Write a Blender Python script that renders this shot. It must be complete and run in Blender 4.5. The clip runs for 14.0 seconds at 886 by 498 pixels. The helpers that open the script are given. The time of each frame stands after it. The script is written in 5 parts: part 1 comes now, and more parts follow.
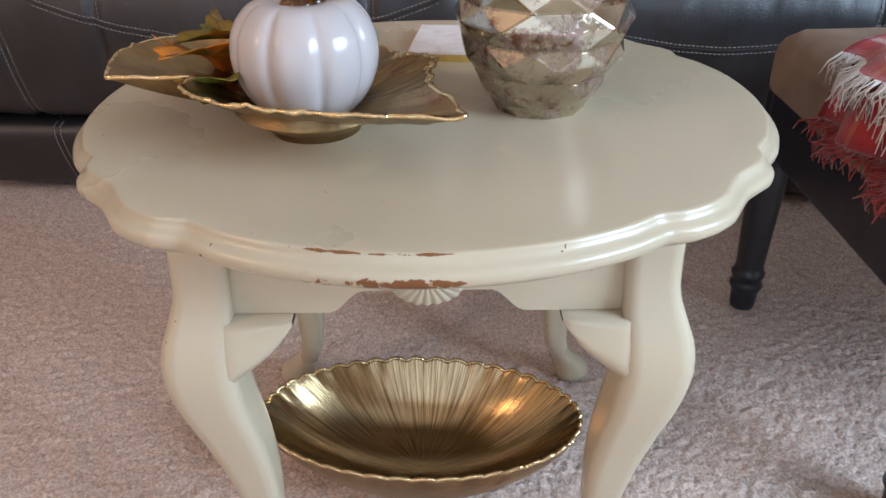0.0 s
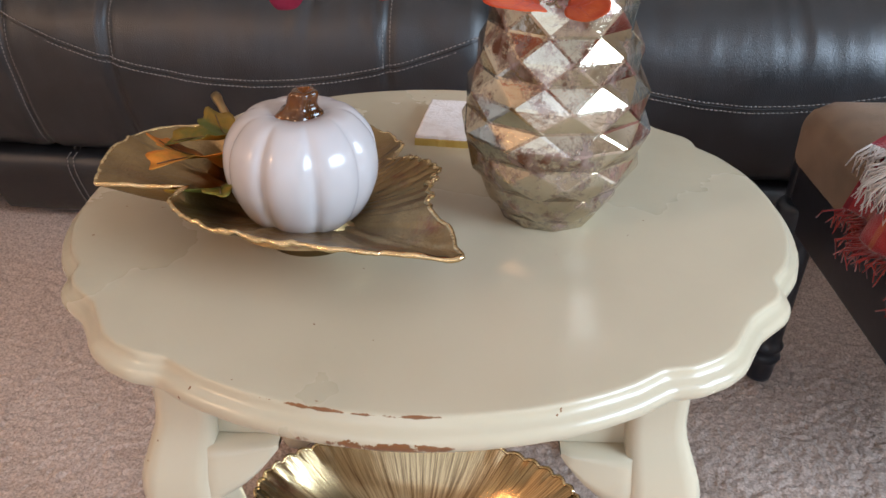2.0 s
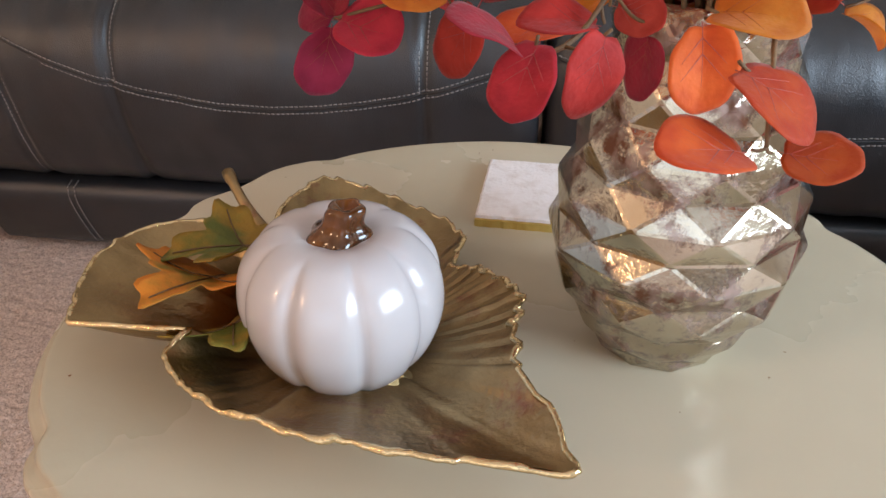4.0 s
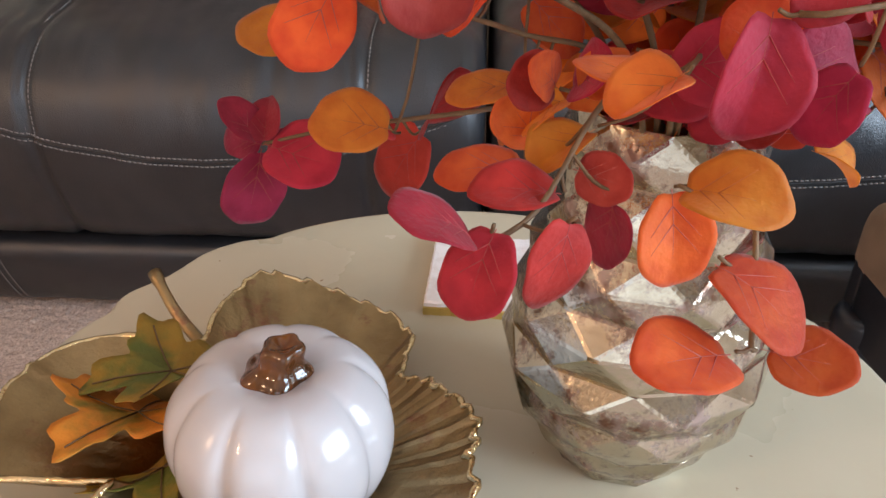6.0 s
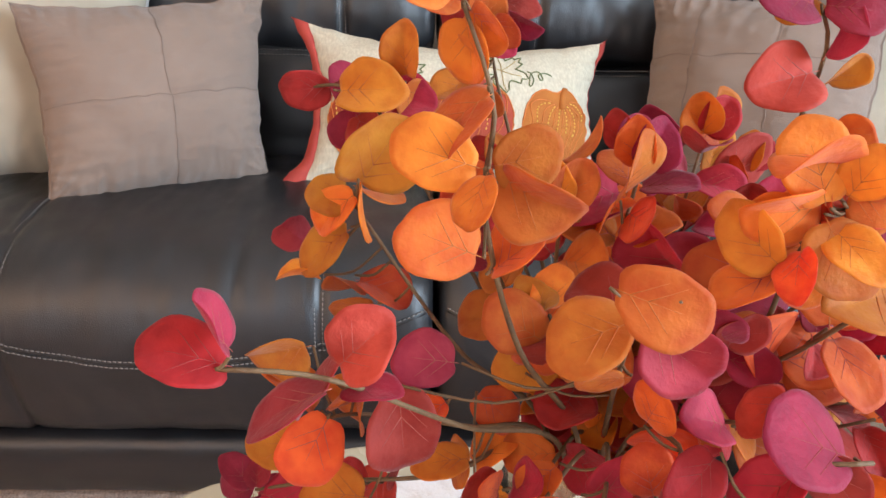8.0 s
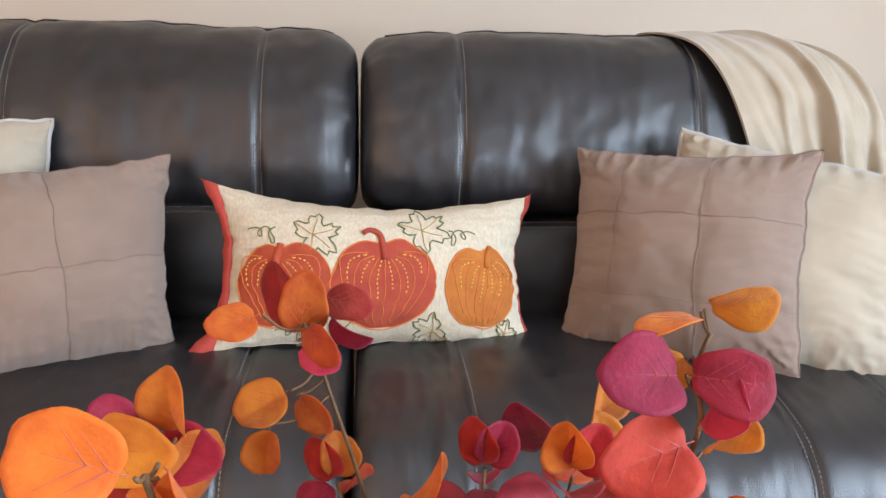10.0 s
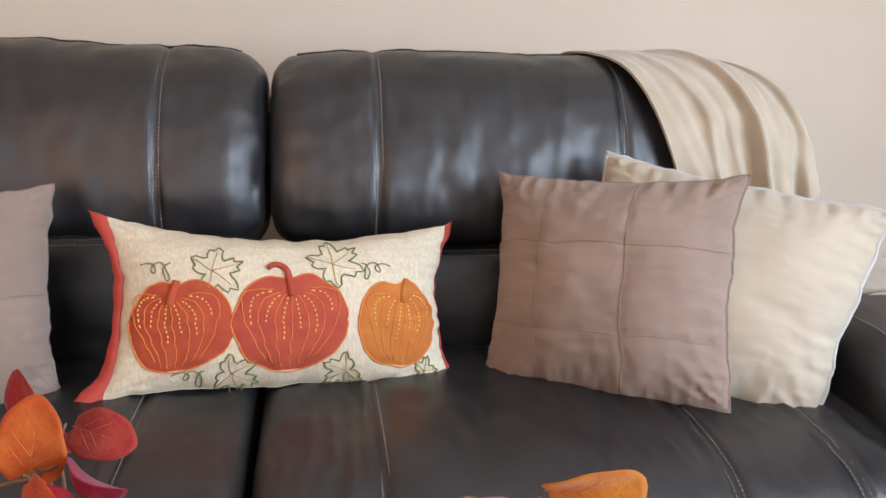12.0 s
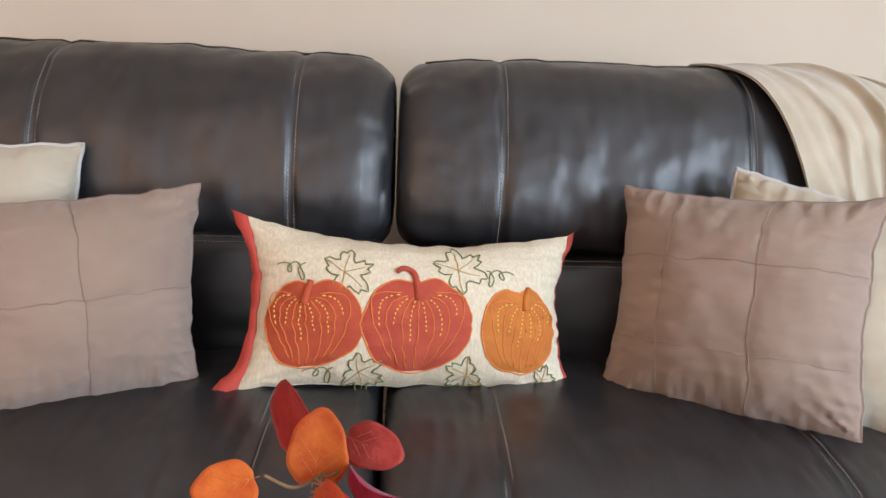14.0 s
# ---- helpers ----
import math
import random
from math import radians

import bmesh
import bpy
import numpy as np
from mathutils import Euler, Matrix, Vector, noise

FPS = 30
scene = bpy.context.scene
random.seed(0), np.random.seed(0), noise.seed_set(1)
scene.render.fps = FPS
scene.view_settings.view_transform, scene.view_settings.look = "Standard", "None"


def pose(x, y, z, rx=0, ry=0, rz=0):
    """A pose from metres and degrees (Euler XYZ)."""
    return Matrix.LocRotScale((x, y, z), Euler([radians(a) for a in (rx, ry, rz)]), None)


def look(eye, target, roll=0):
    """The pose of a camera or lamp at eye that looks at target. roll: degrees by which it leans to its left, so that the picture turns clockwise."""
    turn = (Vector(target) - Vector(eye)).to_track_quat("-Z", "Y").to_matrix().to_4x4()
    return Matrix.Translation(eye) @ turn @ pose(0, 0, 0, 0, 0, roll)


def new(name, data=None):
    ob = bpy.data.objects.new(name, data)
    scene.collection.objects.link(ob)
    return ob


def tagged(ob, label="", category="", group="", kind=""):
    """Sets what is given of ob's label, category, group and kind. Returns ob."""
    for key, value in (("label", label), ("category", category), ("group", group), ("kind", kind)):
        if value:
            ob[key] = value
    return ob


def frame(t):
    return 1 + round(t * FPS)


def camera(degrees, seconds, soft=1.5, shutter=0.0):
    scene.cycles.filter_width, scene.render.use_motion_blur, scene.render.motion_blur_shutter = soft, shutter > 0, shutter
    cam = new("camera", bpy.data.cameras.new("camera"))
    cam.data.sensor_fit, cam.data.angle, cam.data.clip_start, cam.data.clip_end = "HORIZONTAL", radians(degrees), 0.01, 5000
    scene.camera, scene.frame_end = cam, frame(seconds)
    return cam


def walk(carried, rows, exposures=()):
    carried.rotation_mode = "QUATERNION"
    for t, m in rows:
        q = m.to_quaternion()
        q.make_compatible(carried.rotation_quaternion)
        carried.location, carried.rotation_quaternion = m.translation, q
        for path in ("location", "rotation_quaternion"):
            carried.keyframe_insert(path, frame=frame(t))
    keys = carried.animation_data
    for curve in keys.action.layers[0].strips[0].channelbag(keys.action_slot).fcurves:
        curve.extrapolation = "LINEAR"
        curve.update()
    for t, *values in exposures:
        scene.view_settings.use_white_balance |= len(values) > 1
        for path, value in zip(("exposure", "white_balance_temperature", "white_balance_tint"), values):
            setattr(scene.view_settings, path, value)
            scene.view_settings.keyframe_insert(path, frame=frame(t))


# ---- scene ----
cam = camera(57.9, 14.0)
PATH = [
    (0, (0.082, 0.045, 0.73), (-0.03, 1.771, -0.274), -0.7),
    (0.5, (0.087, 0.043, 0.72), (-0.031, 1.756, -0.304), -0.6),
    (1, (0.091, 0.061, 0.715), (-0.04, 1.767, -0.32), -0.4),
    (1.5, (0.097, 0.088, 0.756), (-0.046, 1.796, -0.274), 0.0),
    (2, (0.095, 0.12, 0.801), (-0.07, 1.834, -0.215), 0.4),
    (2.5, (0.099, 0.152, 0.839), (-0.099, 1.87, -0.165), 0.5),
    (3, (0.091, 0.178, 0.847), (-0.13, 1.891, -0.161), 0.5),
    (3.2, (0.08, 0.201, 0.841), (-0.143, 1.91, -0.173), 0.4),
    (5.3, (0.0, 0.393, 0.787), (-0.122, 2.047, -0.33), -0.4),
    (5.5, (0.01, 0.386, 0.806), (-0.094, 2.056, -0.289), 0.1),
    (6, (0.029, 0.363, 0.845), (-0.038, 2.071, -0.195), 0.4),
    (6.5, (0.035, 0.347, 0.892), (0.001, 2.089, -0.09), 0.7),
    (7, (0.029, 0.338, 0.922), (0.028, 2.12, 0.014), 1.3),
    (7.5, (0.021, 0.343, 0.952), (0.058, 2.154, 0.104), 1.6),
    (8, (0.018, 0.344, 0.989), (0.087, 2.187, 0.215), 1.7),
    (8.5, (0.019, 0.358, 1.012), (0.118, 2.228, 0.31), 1.9),
    (9, (0.038, 0.387, 1.035), (0.16, 2.279, 0.398), 1.9),
    (9.2, (0.049, 0.402, 1.044), (0.178, 2.303, 0.437), 1.8),
    (11.3, (0.137, 0.532, 1.069), (0.407, 2.453, 0.582), 1.4),
    (11.5, (0.144, 0.54, 1.069), (0.428, 2.459, 0.583), 1.5),
    (12, (0.148, 0.548, 1.072), (0.456, 2.463, 0.584), 1.6),
    (12.5, (0.143, 0.552, 1.076), (0.438, 2.467, 0.578), 1.7),
    (13, (0.122, 0.544, 1.079), (0.378, 2.463, 0.578), 2.0),
    (13.5, (0.096, 0.539, 1.089), (0.293, 2.464, 0.584), 2.3),
    (14, (0.086, 0.536, 1.089), (0.173, 2.472, 0.594), 2.4),
]
walk(cam, [(t, look(eye, target, roll)) for t, eye, target, roll in PATH],
     ((0, -0.54, 5950, 9), (3.2, -0.38, 6300, 10), (5.4, -0.32, 6250, 10), (7.5, 0.0, 6300, 9), (9.2, 0.03, 6350, 11), (11.3, -0.08, 6600, 15), (14, -0.05, 6600, 13)))

# ---- world, lights ----
world = bpy.data.worlds.new("sky")
scene.world = world
world.use_nodes = True
wn = world.node_tree
sky = wn.nodes.new("ShaderNodeTexSky")
sky.sky_type, sky.sun_disc = "NISHITA", False
sky.sun_elevation, sky.sun_rotation = radians(38), radians(120)
wn.links.new(sky.outputs[0], wn.nodes["Background"].inputs[0])
wn.nodes["Background"].inputs[1].default_value = 0.12


def area_lamp(name, m, wide, high, watts, colour):
    lamp = bpy.data.lights.new(name, "AREA")
    lamp.shape, lamp.size, lamp.size_y, lamp.energy, lamp.color = "RECTANGLE", wide, high, watts, colour
    ob = new(name, lamp)
    ob.matrix_world = m
    return ob


# window daylight from the right, an added front fill, an unseen lamp's warm bulb
area_lamp("window_daylight", look((2.52, -0.45, 1.45), (0.2, 0.75, 0.4)), 1.5, 1.2, 165, (0.66, 0.83, 1.0))
# fill light added behind the camera; no door is known there
area_lamp("front_fill", look((-0.4, -2.12, 1.08), (0.0, 1.0, 0.9)), 2.0, 1.95, 21, (0.90, 0.92, 1.0))
# unseen warm lamp on the left, inferred from orange glints; no fixture built
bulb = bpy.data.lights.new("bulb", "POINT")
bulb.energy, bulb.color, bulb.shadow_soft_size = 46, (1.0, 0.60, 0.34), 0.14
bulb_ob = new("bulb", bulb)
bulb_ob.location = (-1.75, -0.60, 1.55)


# ---- materials ----
def mat(name, col, col2=None, scale=12.0, rough=0.5, rough2=None, metal=0.0, bump=0.0, bump_scale=120.0, coarse=0.0,
        coat=0.0, sheen=0.0, glow=0.0, vary=0.0, stretch=(1, 1, 1), spec=0.5, contrast=(0.22, 0.78), coord="Object"):
    m = bpy.data.materials.new(name)
    m.use_nodes = True
    nt = m.node_tree
    n, l = nt.nodes, nt.links
    b = n["Principled BSDF"]
    tc = n.new("ShaderNodeTexCoord")
    mp = n.new("ShaderNodeMapping")
    mp.inputs["Scale"].default_value = stretch
    l.new(tc.outputs[coord], mp.inputs[0])
    no = n.new("ShaderNodeTexNoise")
    no.inputs["Scale"].default_value, no.inputs["Detail"].default_value = scale, 6
    l.new(mp.outputs[0], no.inputs["Vector"])
    ra = n.new("ShaderNodeValToRGB")
    ra.color_ramp.elements[0].position, ra.color_ramp.elements[1].position = contrast
    ra.color_ramp.interpolation = "EASE"
    ra.color_ramp.elements[0].color = (*col, 1)
    ra.color_ramp.elements[1].color = (*(col2 or col), 1)
    l.new(no.outputs["Fac"], ra.inputs[0])
    colour = ra.outputs[0]
    if vary:
        oi = n.new("ShaderNodeObjectInfo")
        hs = n.new("ShaderNodeHueSaturation")
        r1 = n.new("ShaderNodeMapRange")
        r1.inputs["To Min"].default_value, r1.inputs["To Max"].default_value = 0.5 - vary * 0.03, 0.5 + vary * 0.03
        r2 = n.new("ShaderNodeMapRange")
        r2.inputs["To Min"].default_value, r2.inputs["To Max"].default_value = 1 - vary * 0.5, 1 + vary * 0.4
        mu = n.new("ShaderNodeMath")
        mu.operation = "FRACT"
        m7 = n.new("ShaderNodeMath")
        m7.operation, m7.inputs[1].default_value = "MULTIPLY", 7.31
        l.new(oi.outputs["Random"], r1.inputs["Value"])
        l.new(oi.outputs["Random"], m7.inputs[0])
        l.new(m7.outputs[0], mu.inputs[0])
        l.new(mu.outputs[0], r2.inputs["Value"])
        l.new(r1.outputs[0], hs.inputs["Hue"])
        l.new(r2.outputs[0], hs.inputs["Value"])
        l.new(colour, hs.inputs["Color"])
        colour = hs.outputs[0]
    l.new(colour, b.inputs["Base Color"])
    b.inputs["Metallic"].default_value = metal
    b.inputs["Specular IOR Level"].default_value = spec
    if rough2 is None:
        b.inputs["Roughness"].default_value = rough
    else:
        mr = n.new("ShaderNodeMapRange")
        mr.inputs["From Min"].default_value, mr.inputs["From Max"].default_value = 0.3, 0.7
        mr.inputs["To Min"].default_value, mr.inputs["To Max"].default_value = rough, rough2
        l.new(no.outputs["Fac"], mr.inputs["Value"])
        l.new(mr.outputs[0], b.inputs["Roughness"])
    if coat:
        b.inputs["Coat Weight"].default_value, b.inputs["Coat Roughness"].default_value = coat, 0.08
    if sheen:
        b.inputs["Sheen Weight"].default_value, b.inputs["Sheen Roughness"].default_value = sheen, 0.5
    if bump or coarse:
        n2 = n.new("ShaderNodeTexNoise")
        n2.inputs["Scale"].default_value, n2.inputs["Detail"].default_value = bump_scale, 4
        l.new(mp.outputs[0], n2.inputs["Vector"])
        bp = n.new("ShaderNodeBump")
        bp.inputs["Strength"].default_value, bp.inputs["Distance"].default_value = min(bump, 1.0), 0.002 * max(bump, 1)
        l.new(n2.outputs["Fac"], bp.inputs["Height"])
        last = bp
        if coarse:
            b2 = n.new("ShaderNodeBump")
            b2.inputs["Strength"].default_value, b2.inputs["Distance"].default_value = coarse, 0.004
            l.new(no.outputs["Fac"], b2.inputs["Height"])
            l.new(bp.outputs[0], b2.inputs["Normal"])
            last = b2
        l.new(last.outputs[0], b.inputs["Normal"])
    if glow:
        tr = n.new("ShaderNodeBsdfTranslucent")
        l.new(colour, tr.inputs[0])
        mx = n.new("ShaderNodeMixShader")
        mx.inputs[0].default_value = glow
        l.new(b.outputs[0], mx.inputs[1])
        l.new(tr.outputs[0], mx.inputs[2])
        l.new(mx.outputs[0], n["Material Output"].inputs[0])
    return m


M_WALL = mat("wall_paint", (0.61, 0.525, 0.425), (0.64, 0.555, 0.455), 3, 0.85, bump=0.15, bump_scale=300)
M_CEIL = mat("ceiling_paint", (0.78, 0.76, 0.72), (0.80, 0.78, 0.75), 4, 0.9, bump=0.3, bump_scale=160)
M_CARPET = mat("carpet_pile", (0.465, 0.335, 0.268), (0.73, 0.58, 0.50), 240, 0.95, bump=1.0, bump_scale=380, sheen=0.15, contrast=(0.30, 0.66))
M_LEATHER = mat("dark_leather", (0.0128, 0.0126, 0.0142), (0.0205, 0.0200, 0.0225), 14, 0.29, 0.42, bump=0.36, bump_scale=520, coarse=0.22, spec=0.75)
M_THREAD = mat("grey_thread", (0.15, 0.135, 0.125), (0.22, 0.20, 0.185), 60, 0.7)
M_PIPE = mat("leather_seam", (0.014, 0.011, 0.010), (0.020, 0.016, 0.015), 40, 0.5)
M_TAUPE = mat("taupe_linen", (0.25, 0.172, 0.132), (0.30, 0.21, 0.162), 9, 0.9, bump=0.6, bump_scale=900, sheen=0.2)
M_TAUPESEAM = mat("taupe_seam", (0.215, 0.148, 0.114), (0.25, 0.175, 0.136), 60, 0.9)
M_CREAM = mat("cream_cotton", (0.44, 0.37, 0.275), (0.50, 0.43, 0.33), 9, 0.9, bump=0.5, bump_scale=900, sheen=0.2)
M_GREYPIPE = mat("pale_grey_cotton", (0.44, 0.41, 0.39), (0.52, 0.49, 0.47), 40, 0.9, bump=0.5, bump_scale=900)
M_NATURAL = mat("natural_linen", (0.56, 0.47, 0.34), (0.70, 0.61, 0.46), 240, 0.9, bump=0.7, bump_scale=1100, stretch=(1, 1, 0.25))
M_THROW = mat("cream_fleece", (0.42, 0.35, 0.255), (0.51, 0.43, 0.325), 18, 0.95, bump=0.8, bump_scale=600, sheen=0.4)
M_REDTRIM = mat("red_cotton", (0.40, 0.045, 0.035), (0.46, 0.06, 0.04), 60, 0.85, bump=0.5, bump_scale=900)
M_PUMPRED = mat("red_felt", (0.35, 0.042, 0.026), (0.45, 0.075, 0.034), 30, 0.85, bump=0.6, bump_scale=900)
M_PUMPRUST = mat("rust_felt", (0.35, 0.044, 0.020), (0.45, 0.078, 0.026), 30, 0.85, bump=0.6, bump_scale=900)
M_PUMPORANGE = mat("orange_felt", (0.43, 0.118, 0.018), (0.51, 0.165, 0.025), 30, 0.85, bump=0.6, bump_scale=900)
M_YELLOW = mat("yellow_thread", (0.75, 0.42, 0.07), (0.80, 0.50, 0.10), 90, 0.7)
M_ORTHREAD = mat("orange_thread", (0.60, 0.16, 0.03), (0.66, 0.20, 0.04), 90, 0.7)
M_GREENTHREAD = mat("olive_thread", (0.13, 0.15, 0.055), (0.19, 0.205, 0.085), 90, 0.7)
M_GOLDTHREAD = mat("gold_thread", (0.42, 0.27, 0.08), (0.50, 0.34, 0.12), 90, 0.7)
M_GLAZE = mat("white_glaze", (0.50, 0.455, 0.445), (0.56, 0.51, 0.50), 6, 0.20, 0.28, coat=0.3)
M_BROWNGLAZE = mat("brown_glaze", (0.018, 0.006, 0.002), (0.15, 0.045, 0.006), 60, 0.12, coat=0.4)
M_GOLDDISH = mat("brushed_gold", (0.25, 0.165, 0.078), (0.46, 0.33, 0.165), 26, 0.28, 0.42, metal=1.0, bump=0.35, bump_scale=300, coarse=0.2)


def rub(m, colour, scale, low, high):
    """Lays rubbed patches of another colour over a material."""
    nt = m.node_tree
    b = nt.nodes["Principled BSDF"]
    base = b.inputs["Base Color"].links[0].from_socket
    tc = nt.nodes.new("ShaderNodeTexCoord")
    no = nt.nodes.new("ShaderNodeTexNoise")
    no.inputs["Scale"].default_value, no.inputs["Detail"].default_value, no.inputs["Roughness"].default_value = scale, 9, 0.7
    nt.links.new(tc.outputs["Object"], no.inputs["Vector"])
    rp = nt.nodes.new("ShaderNodeValToRGB")
    rp.color_ramp.elements[0].position, rp.color_ramp.elements[1].position = low, high
    nt.links.new(no.outputs["Fac"], rp.inputs[0])
    mx = nt.nodes.new("ShaderNodeMix")
    mx.data_type = "RGBA"
    nt.links.new(rp.outputs[0], mx.inputs[0])
    nt.links.new(base, mx.inputs[6])
    mx.inputs[7].default_value = (*colour, 1)
    nt.links.new(mx.outputs[2], b.inputs["Base Color"])


rub(M_GOLDDISH, (0.26, 0.115, 0.075), 16, 0.57, 0.66)
M_GOLDEDGE = mat("polished_gold", (0.72, 0.54, 0.28), (0.85, 0.68, 0.40), 60, 0.2, metal=1.0, bump=0.6, bump_scale=240)
M_COASTER = mat("pale_stone", (0.70, 0.62, 0.58), (0.80, 0.74, 0.72), 70, 0.6, bump=0.6, bump_scale=260, contrast=(0.3, 0.55))
M_GILT = mat("gilt_paint", (0.50, 0.34, 0.08), (0.62, 0.45, 0.14), 40, 0.45, metal=0.6, bump=0.4, bump_scale=200)
M_NAVY = mat("dark_painted_wood", (0.012, 0.013, 0.018), (0.020, 0.021, 0.028), 20, 0.32, bump=0.1, bump_scale=60)
M_SUEDE = mat("tan_suede", (0.17, 0.105, 0.062), (0.24, 0.155, 0.095), 20, 0.95, bump=0.6, bump_scale=700, sheen=0.08)
M_STEM = mat("twig_brown", (0.10, 0.052, 0.022), (0.19, 0.105, 0.042), 60, 0.7, bump=0.5, bump_scale=300)
M_LEAFOR = mat("orange_leaf", (0.69, 0.158, 0.011), (0.87, 0.32, 0.034), 2.4, 0.62, bump=0.3, bump_scale=16, glow=0.48, vary=0.5, spec=0.4, sheen=0.25)
M_LEAFRUST = mat("rust_leaf", (0.64, 0.085, 0.012), (0.82, 0.19, 0.028), 2.4, 0.62, bump=0.3, bump_scale=16, glow=0.48, vary=0.5, spec=0.4, sheen=0.25)
M_LEAFRED = mat("crimson_leaf", (0.36, 0.008, 0.022), (0.56, 0.026, 0.045), 2.4, 0.62, bump=0.3, bump_scale=16, glow=0.48, vary=0.5, spec=0.4, sheen=0.25)
M_LEAFPINK = mat("rose_leaf", (0.46, 0.018, 0.036), (0.66, 0.062, 0.072), 2.4, 0.62, bump=0.3, bump_scale=16, glow=0.48, vary=0.5, spec=0.4, sheen=0.25)
M_VEIN = mat("pink_vein", (0.44, 0.09, 0.065), (0.50, 0.12, 0.09), 60, 0.6)
M_VEINO = mat("amber_vein", (0.50, 0.13, 0.02), (0.56, 0.17, 0.03), 60, 0.6)
M_VEINR = mat("dark_red_vein", (0.34, 0.03, 0.03), (0.40, 0.05, 0.04), 60, 0.6)
M_MAPLEG = mat("olive_leaf", (0.13, 0.145, 0.018), (0.36, 0.20, 0.018), 28, 0.6, bump=0.4, bump_scale=300, glow=0.2, contrast=(0.42, 0.6))
M_MAPLEO = mat("amber_leaf", (0.24, 0.17, 0.016), (0.72, 0.24, 0.018), 28, 0.6, bump=0.4, bump_scale=300, glow=0.2, contrast=(0.36, 0.55))
M_FRAME = mat("white_trim", (0.74, 0.73, 0.70), (0.78, 0.77, 0.74), 8, 0.4)


def socket(nt, kind, **values):
    node = nt.nodes.new(kind)
    for key, value in values.items():
        node.inputs[key].default_value = value
    return node


def worn_paint():
    """Cream paint, with brown wood laid bare where the edge is rubbed."""
    m = mat("cream_paint", (0.455, 0.390, 0.272), (0.535, 0.460, 0.330), 3.0, 0.25, 0.31, bump=0.08, bump_scale=90, coat=0.15, contrast=(0.34, 0.64))
    nt = m.node_tree
    b = nt.nodes["Principled BSDF"]
    base = b.inputs["Base Color"].links[0].from_socket
    at = nt.nodes.new("ShaderNodeAttribute")
    at.attribute_name = "wear"
    tc = nt.nodes.new("ShaderNodeTexCoord")
    no = socket(nt, "ShaderNodeTexNoise", Scale=48.0, Detail=8.0, Roughness=0.72)
    nt.links.new(tc.outputs["Object"], no.inputs["Vector"])
    mu = nt.nodes.new("ShaderNodeMath")
    mu.operation = "MULTIPLY"
    nt.links.new(at.outputs["Fac"], mu.inputs[0])
    nt.links.new(no.outputs["Fac"], mu.inputs[1])
    rp = nt.nodes.new("ShaderNodeValToRGB")
    rp.color_ramp.elements[0].position, rp.color_ramp.elements[1].position = 0.535, 0.552
    nt.links.new(mu.outputs[0], rp.inputs[0])
    # scattered nicks
    n3 = socket(nt, "ShaderNodeTexNoise", Scale=120.0, Detail=2.0)
    nt.links.new(tc.outputs["Object"], n3.inputs["Vector"])
    r3 = nt.nodes.new("ShaderNodeValToRGB")
    r3.color_ramp.elements[0].position, r3.color_ramp.elements[1].position = 0.752, 0.768
    nt.links.new(n3.outputs["Fac"], r3.inputs[0])
    mxx = nt.nodes.new("ShaderNodeMath")
    mxx.operation = "MAXIMUM"
    nt.links.new(rp.outputs[0], mxx.inputs[0])
    nt.links.new(r3.outputs[0], mxx.inputs[1])
    mx = nt.nodes.new("ShaderNodeMix")
    mx.data_type = "RGBA"
    nt.links.new(mxx.outputs[0], mx.inputs[0])
    nt.links.new(base, mx.inputs[6])
    mx.inputs[7].default_value = (0.19, 0.072, 0.020, 1)
    nt.links.new(mx.outputs[2], b.inputs["Base Color"])
    return m


M_PAINT = worn_paint()


def mercury_glass():
    """Silver leaf with tarnish in gold, brown and violet patches."""
    m = mat("mercury_silver", (0.33, 0.28, 0.20), (0.70, 0.64, 0.53), 14, 0.09, 0.20, metal=1.0, bump=0.18, bump_scale=200, coarse=0.16)
    nt = m.node_tree
    b = nt.nodes["Principled BSDF"]
    base = b.inputs["Base Color"].links[0].from_socket
    tc = nt.nodes.new("ShaderNodeTexCoord")
    no = socket(nt, "ShaderNodeTexNoise", Scale=30.0, Detail=10.0, Roughness=0.74)
    nt.links.new(tc.outputs["Object"], no.inputs["Vector"])
    rp = nt.nodes.new("ShaderNodeValToRGB")
    rp.color_ramp.elements[0].position, rp.color_ramp.elements[1].position = 0.48, 0.58
    nt.links.new(no.outputs["Fac"], rp.inputs[0])
    n2 = socket(nt, "ShaderNodeTexNoise", Scale=15.0, Detail=4.0)
    nt.links.new(tc.outputs["Generated"], n2.inputs["Vector"])
    r2 = nt.nodes.new("ShaderNodeValToRGB")
    r2.color_ramp.elements[0].position, r2.color_ramp.elements[1].position = 0.4, 0.6
    r2.color_ramp.elements[0].color, r2.color_ramp.elements[1].color = (0.13, 0.050, 0.024, 1), (0.33, 0.24, 0.21, 1)
    nt.links.new(n2.outputs["Fac"], r2.inputs[0])
    mx = nt.nodes.new("ShaderNodeMix")
    mx.data_type = "RGBA"
    nt.links.new(rp.outputs[0], mx.inputs[0])
    nt.links.new(base, mx.inputs[6])
    nt.links.new(r2.outputs[0], mx.inputs[7])
    nt.links.new(mx.outputs[2], b.inputs["Base Color"])
    mt = nt.nodes.new("ShaderNodeMapRange")
    mt.inputs["To Min"].default_value, mt.inputs["To Max"].default_value = 1.0, 0.55
    nt.links.new(rp.outputs[0], mt.inputs["Value"])
    nt.links.new(mt.outputs[0], b.inputs["Metallic"])
    return m


M_VASE = mercury_glass()


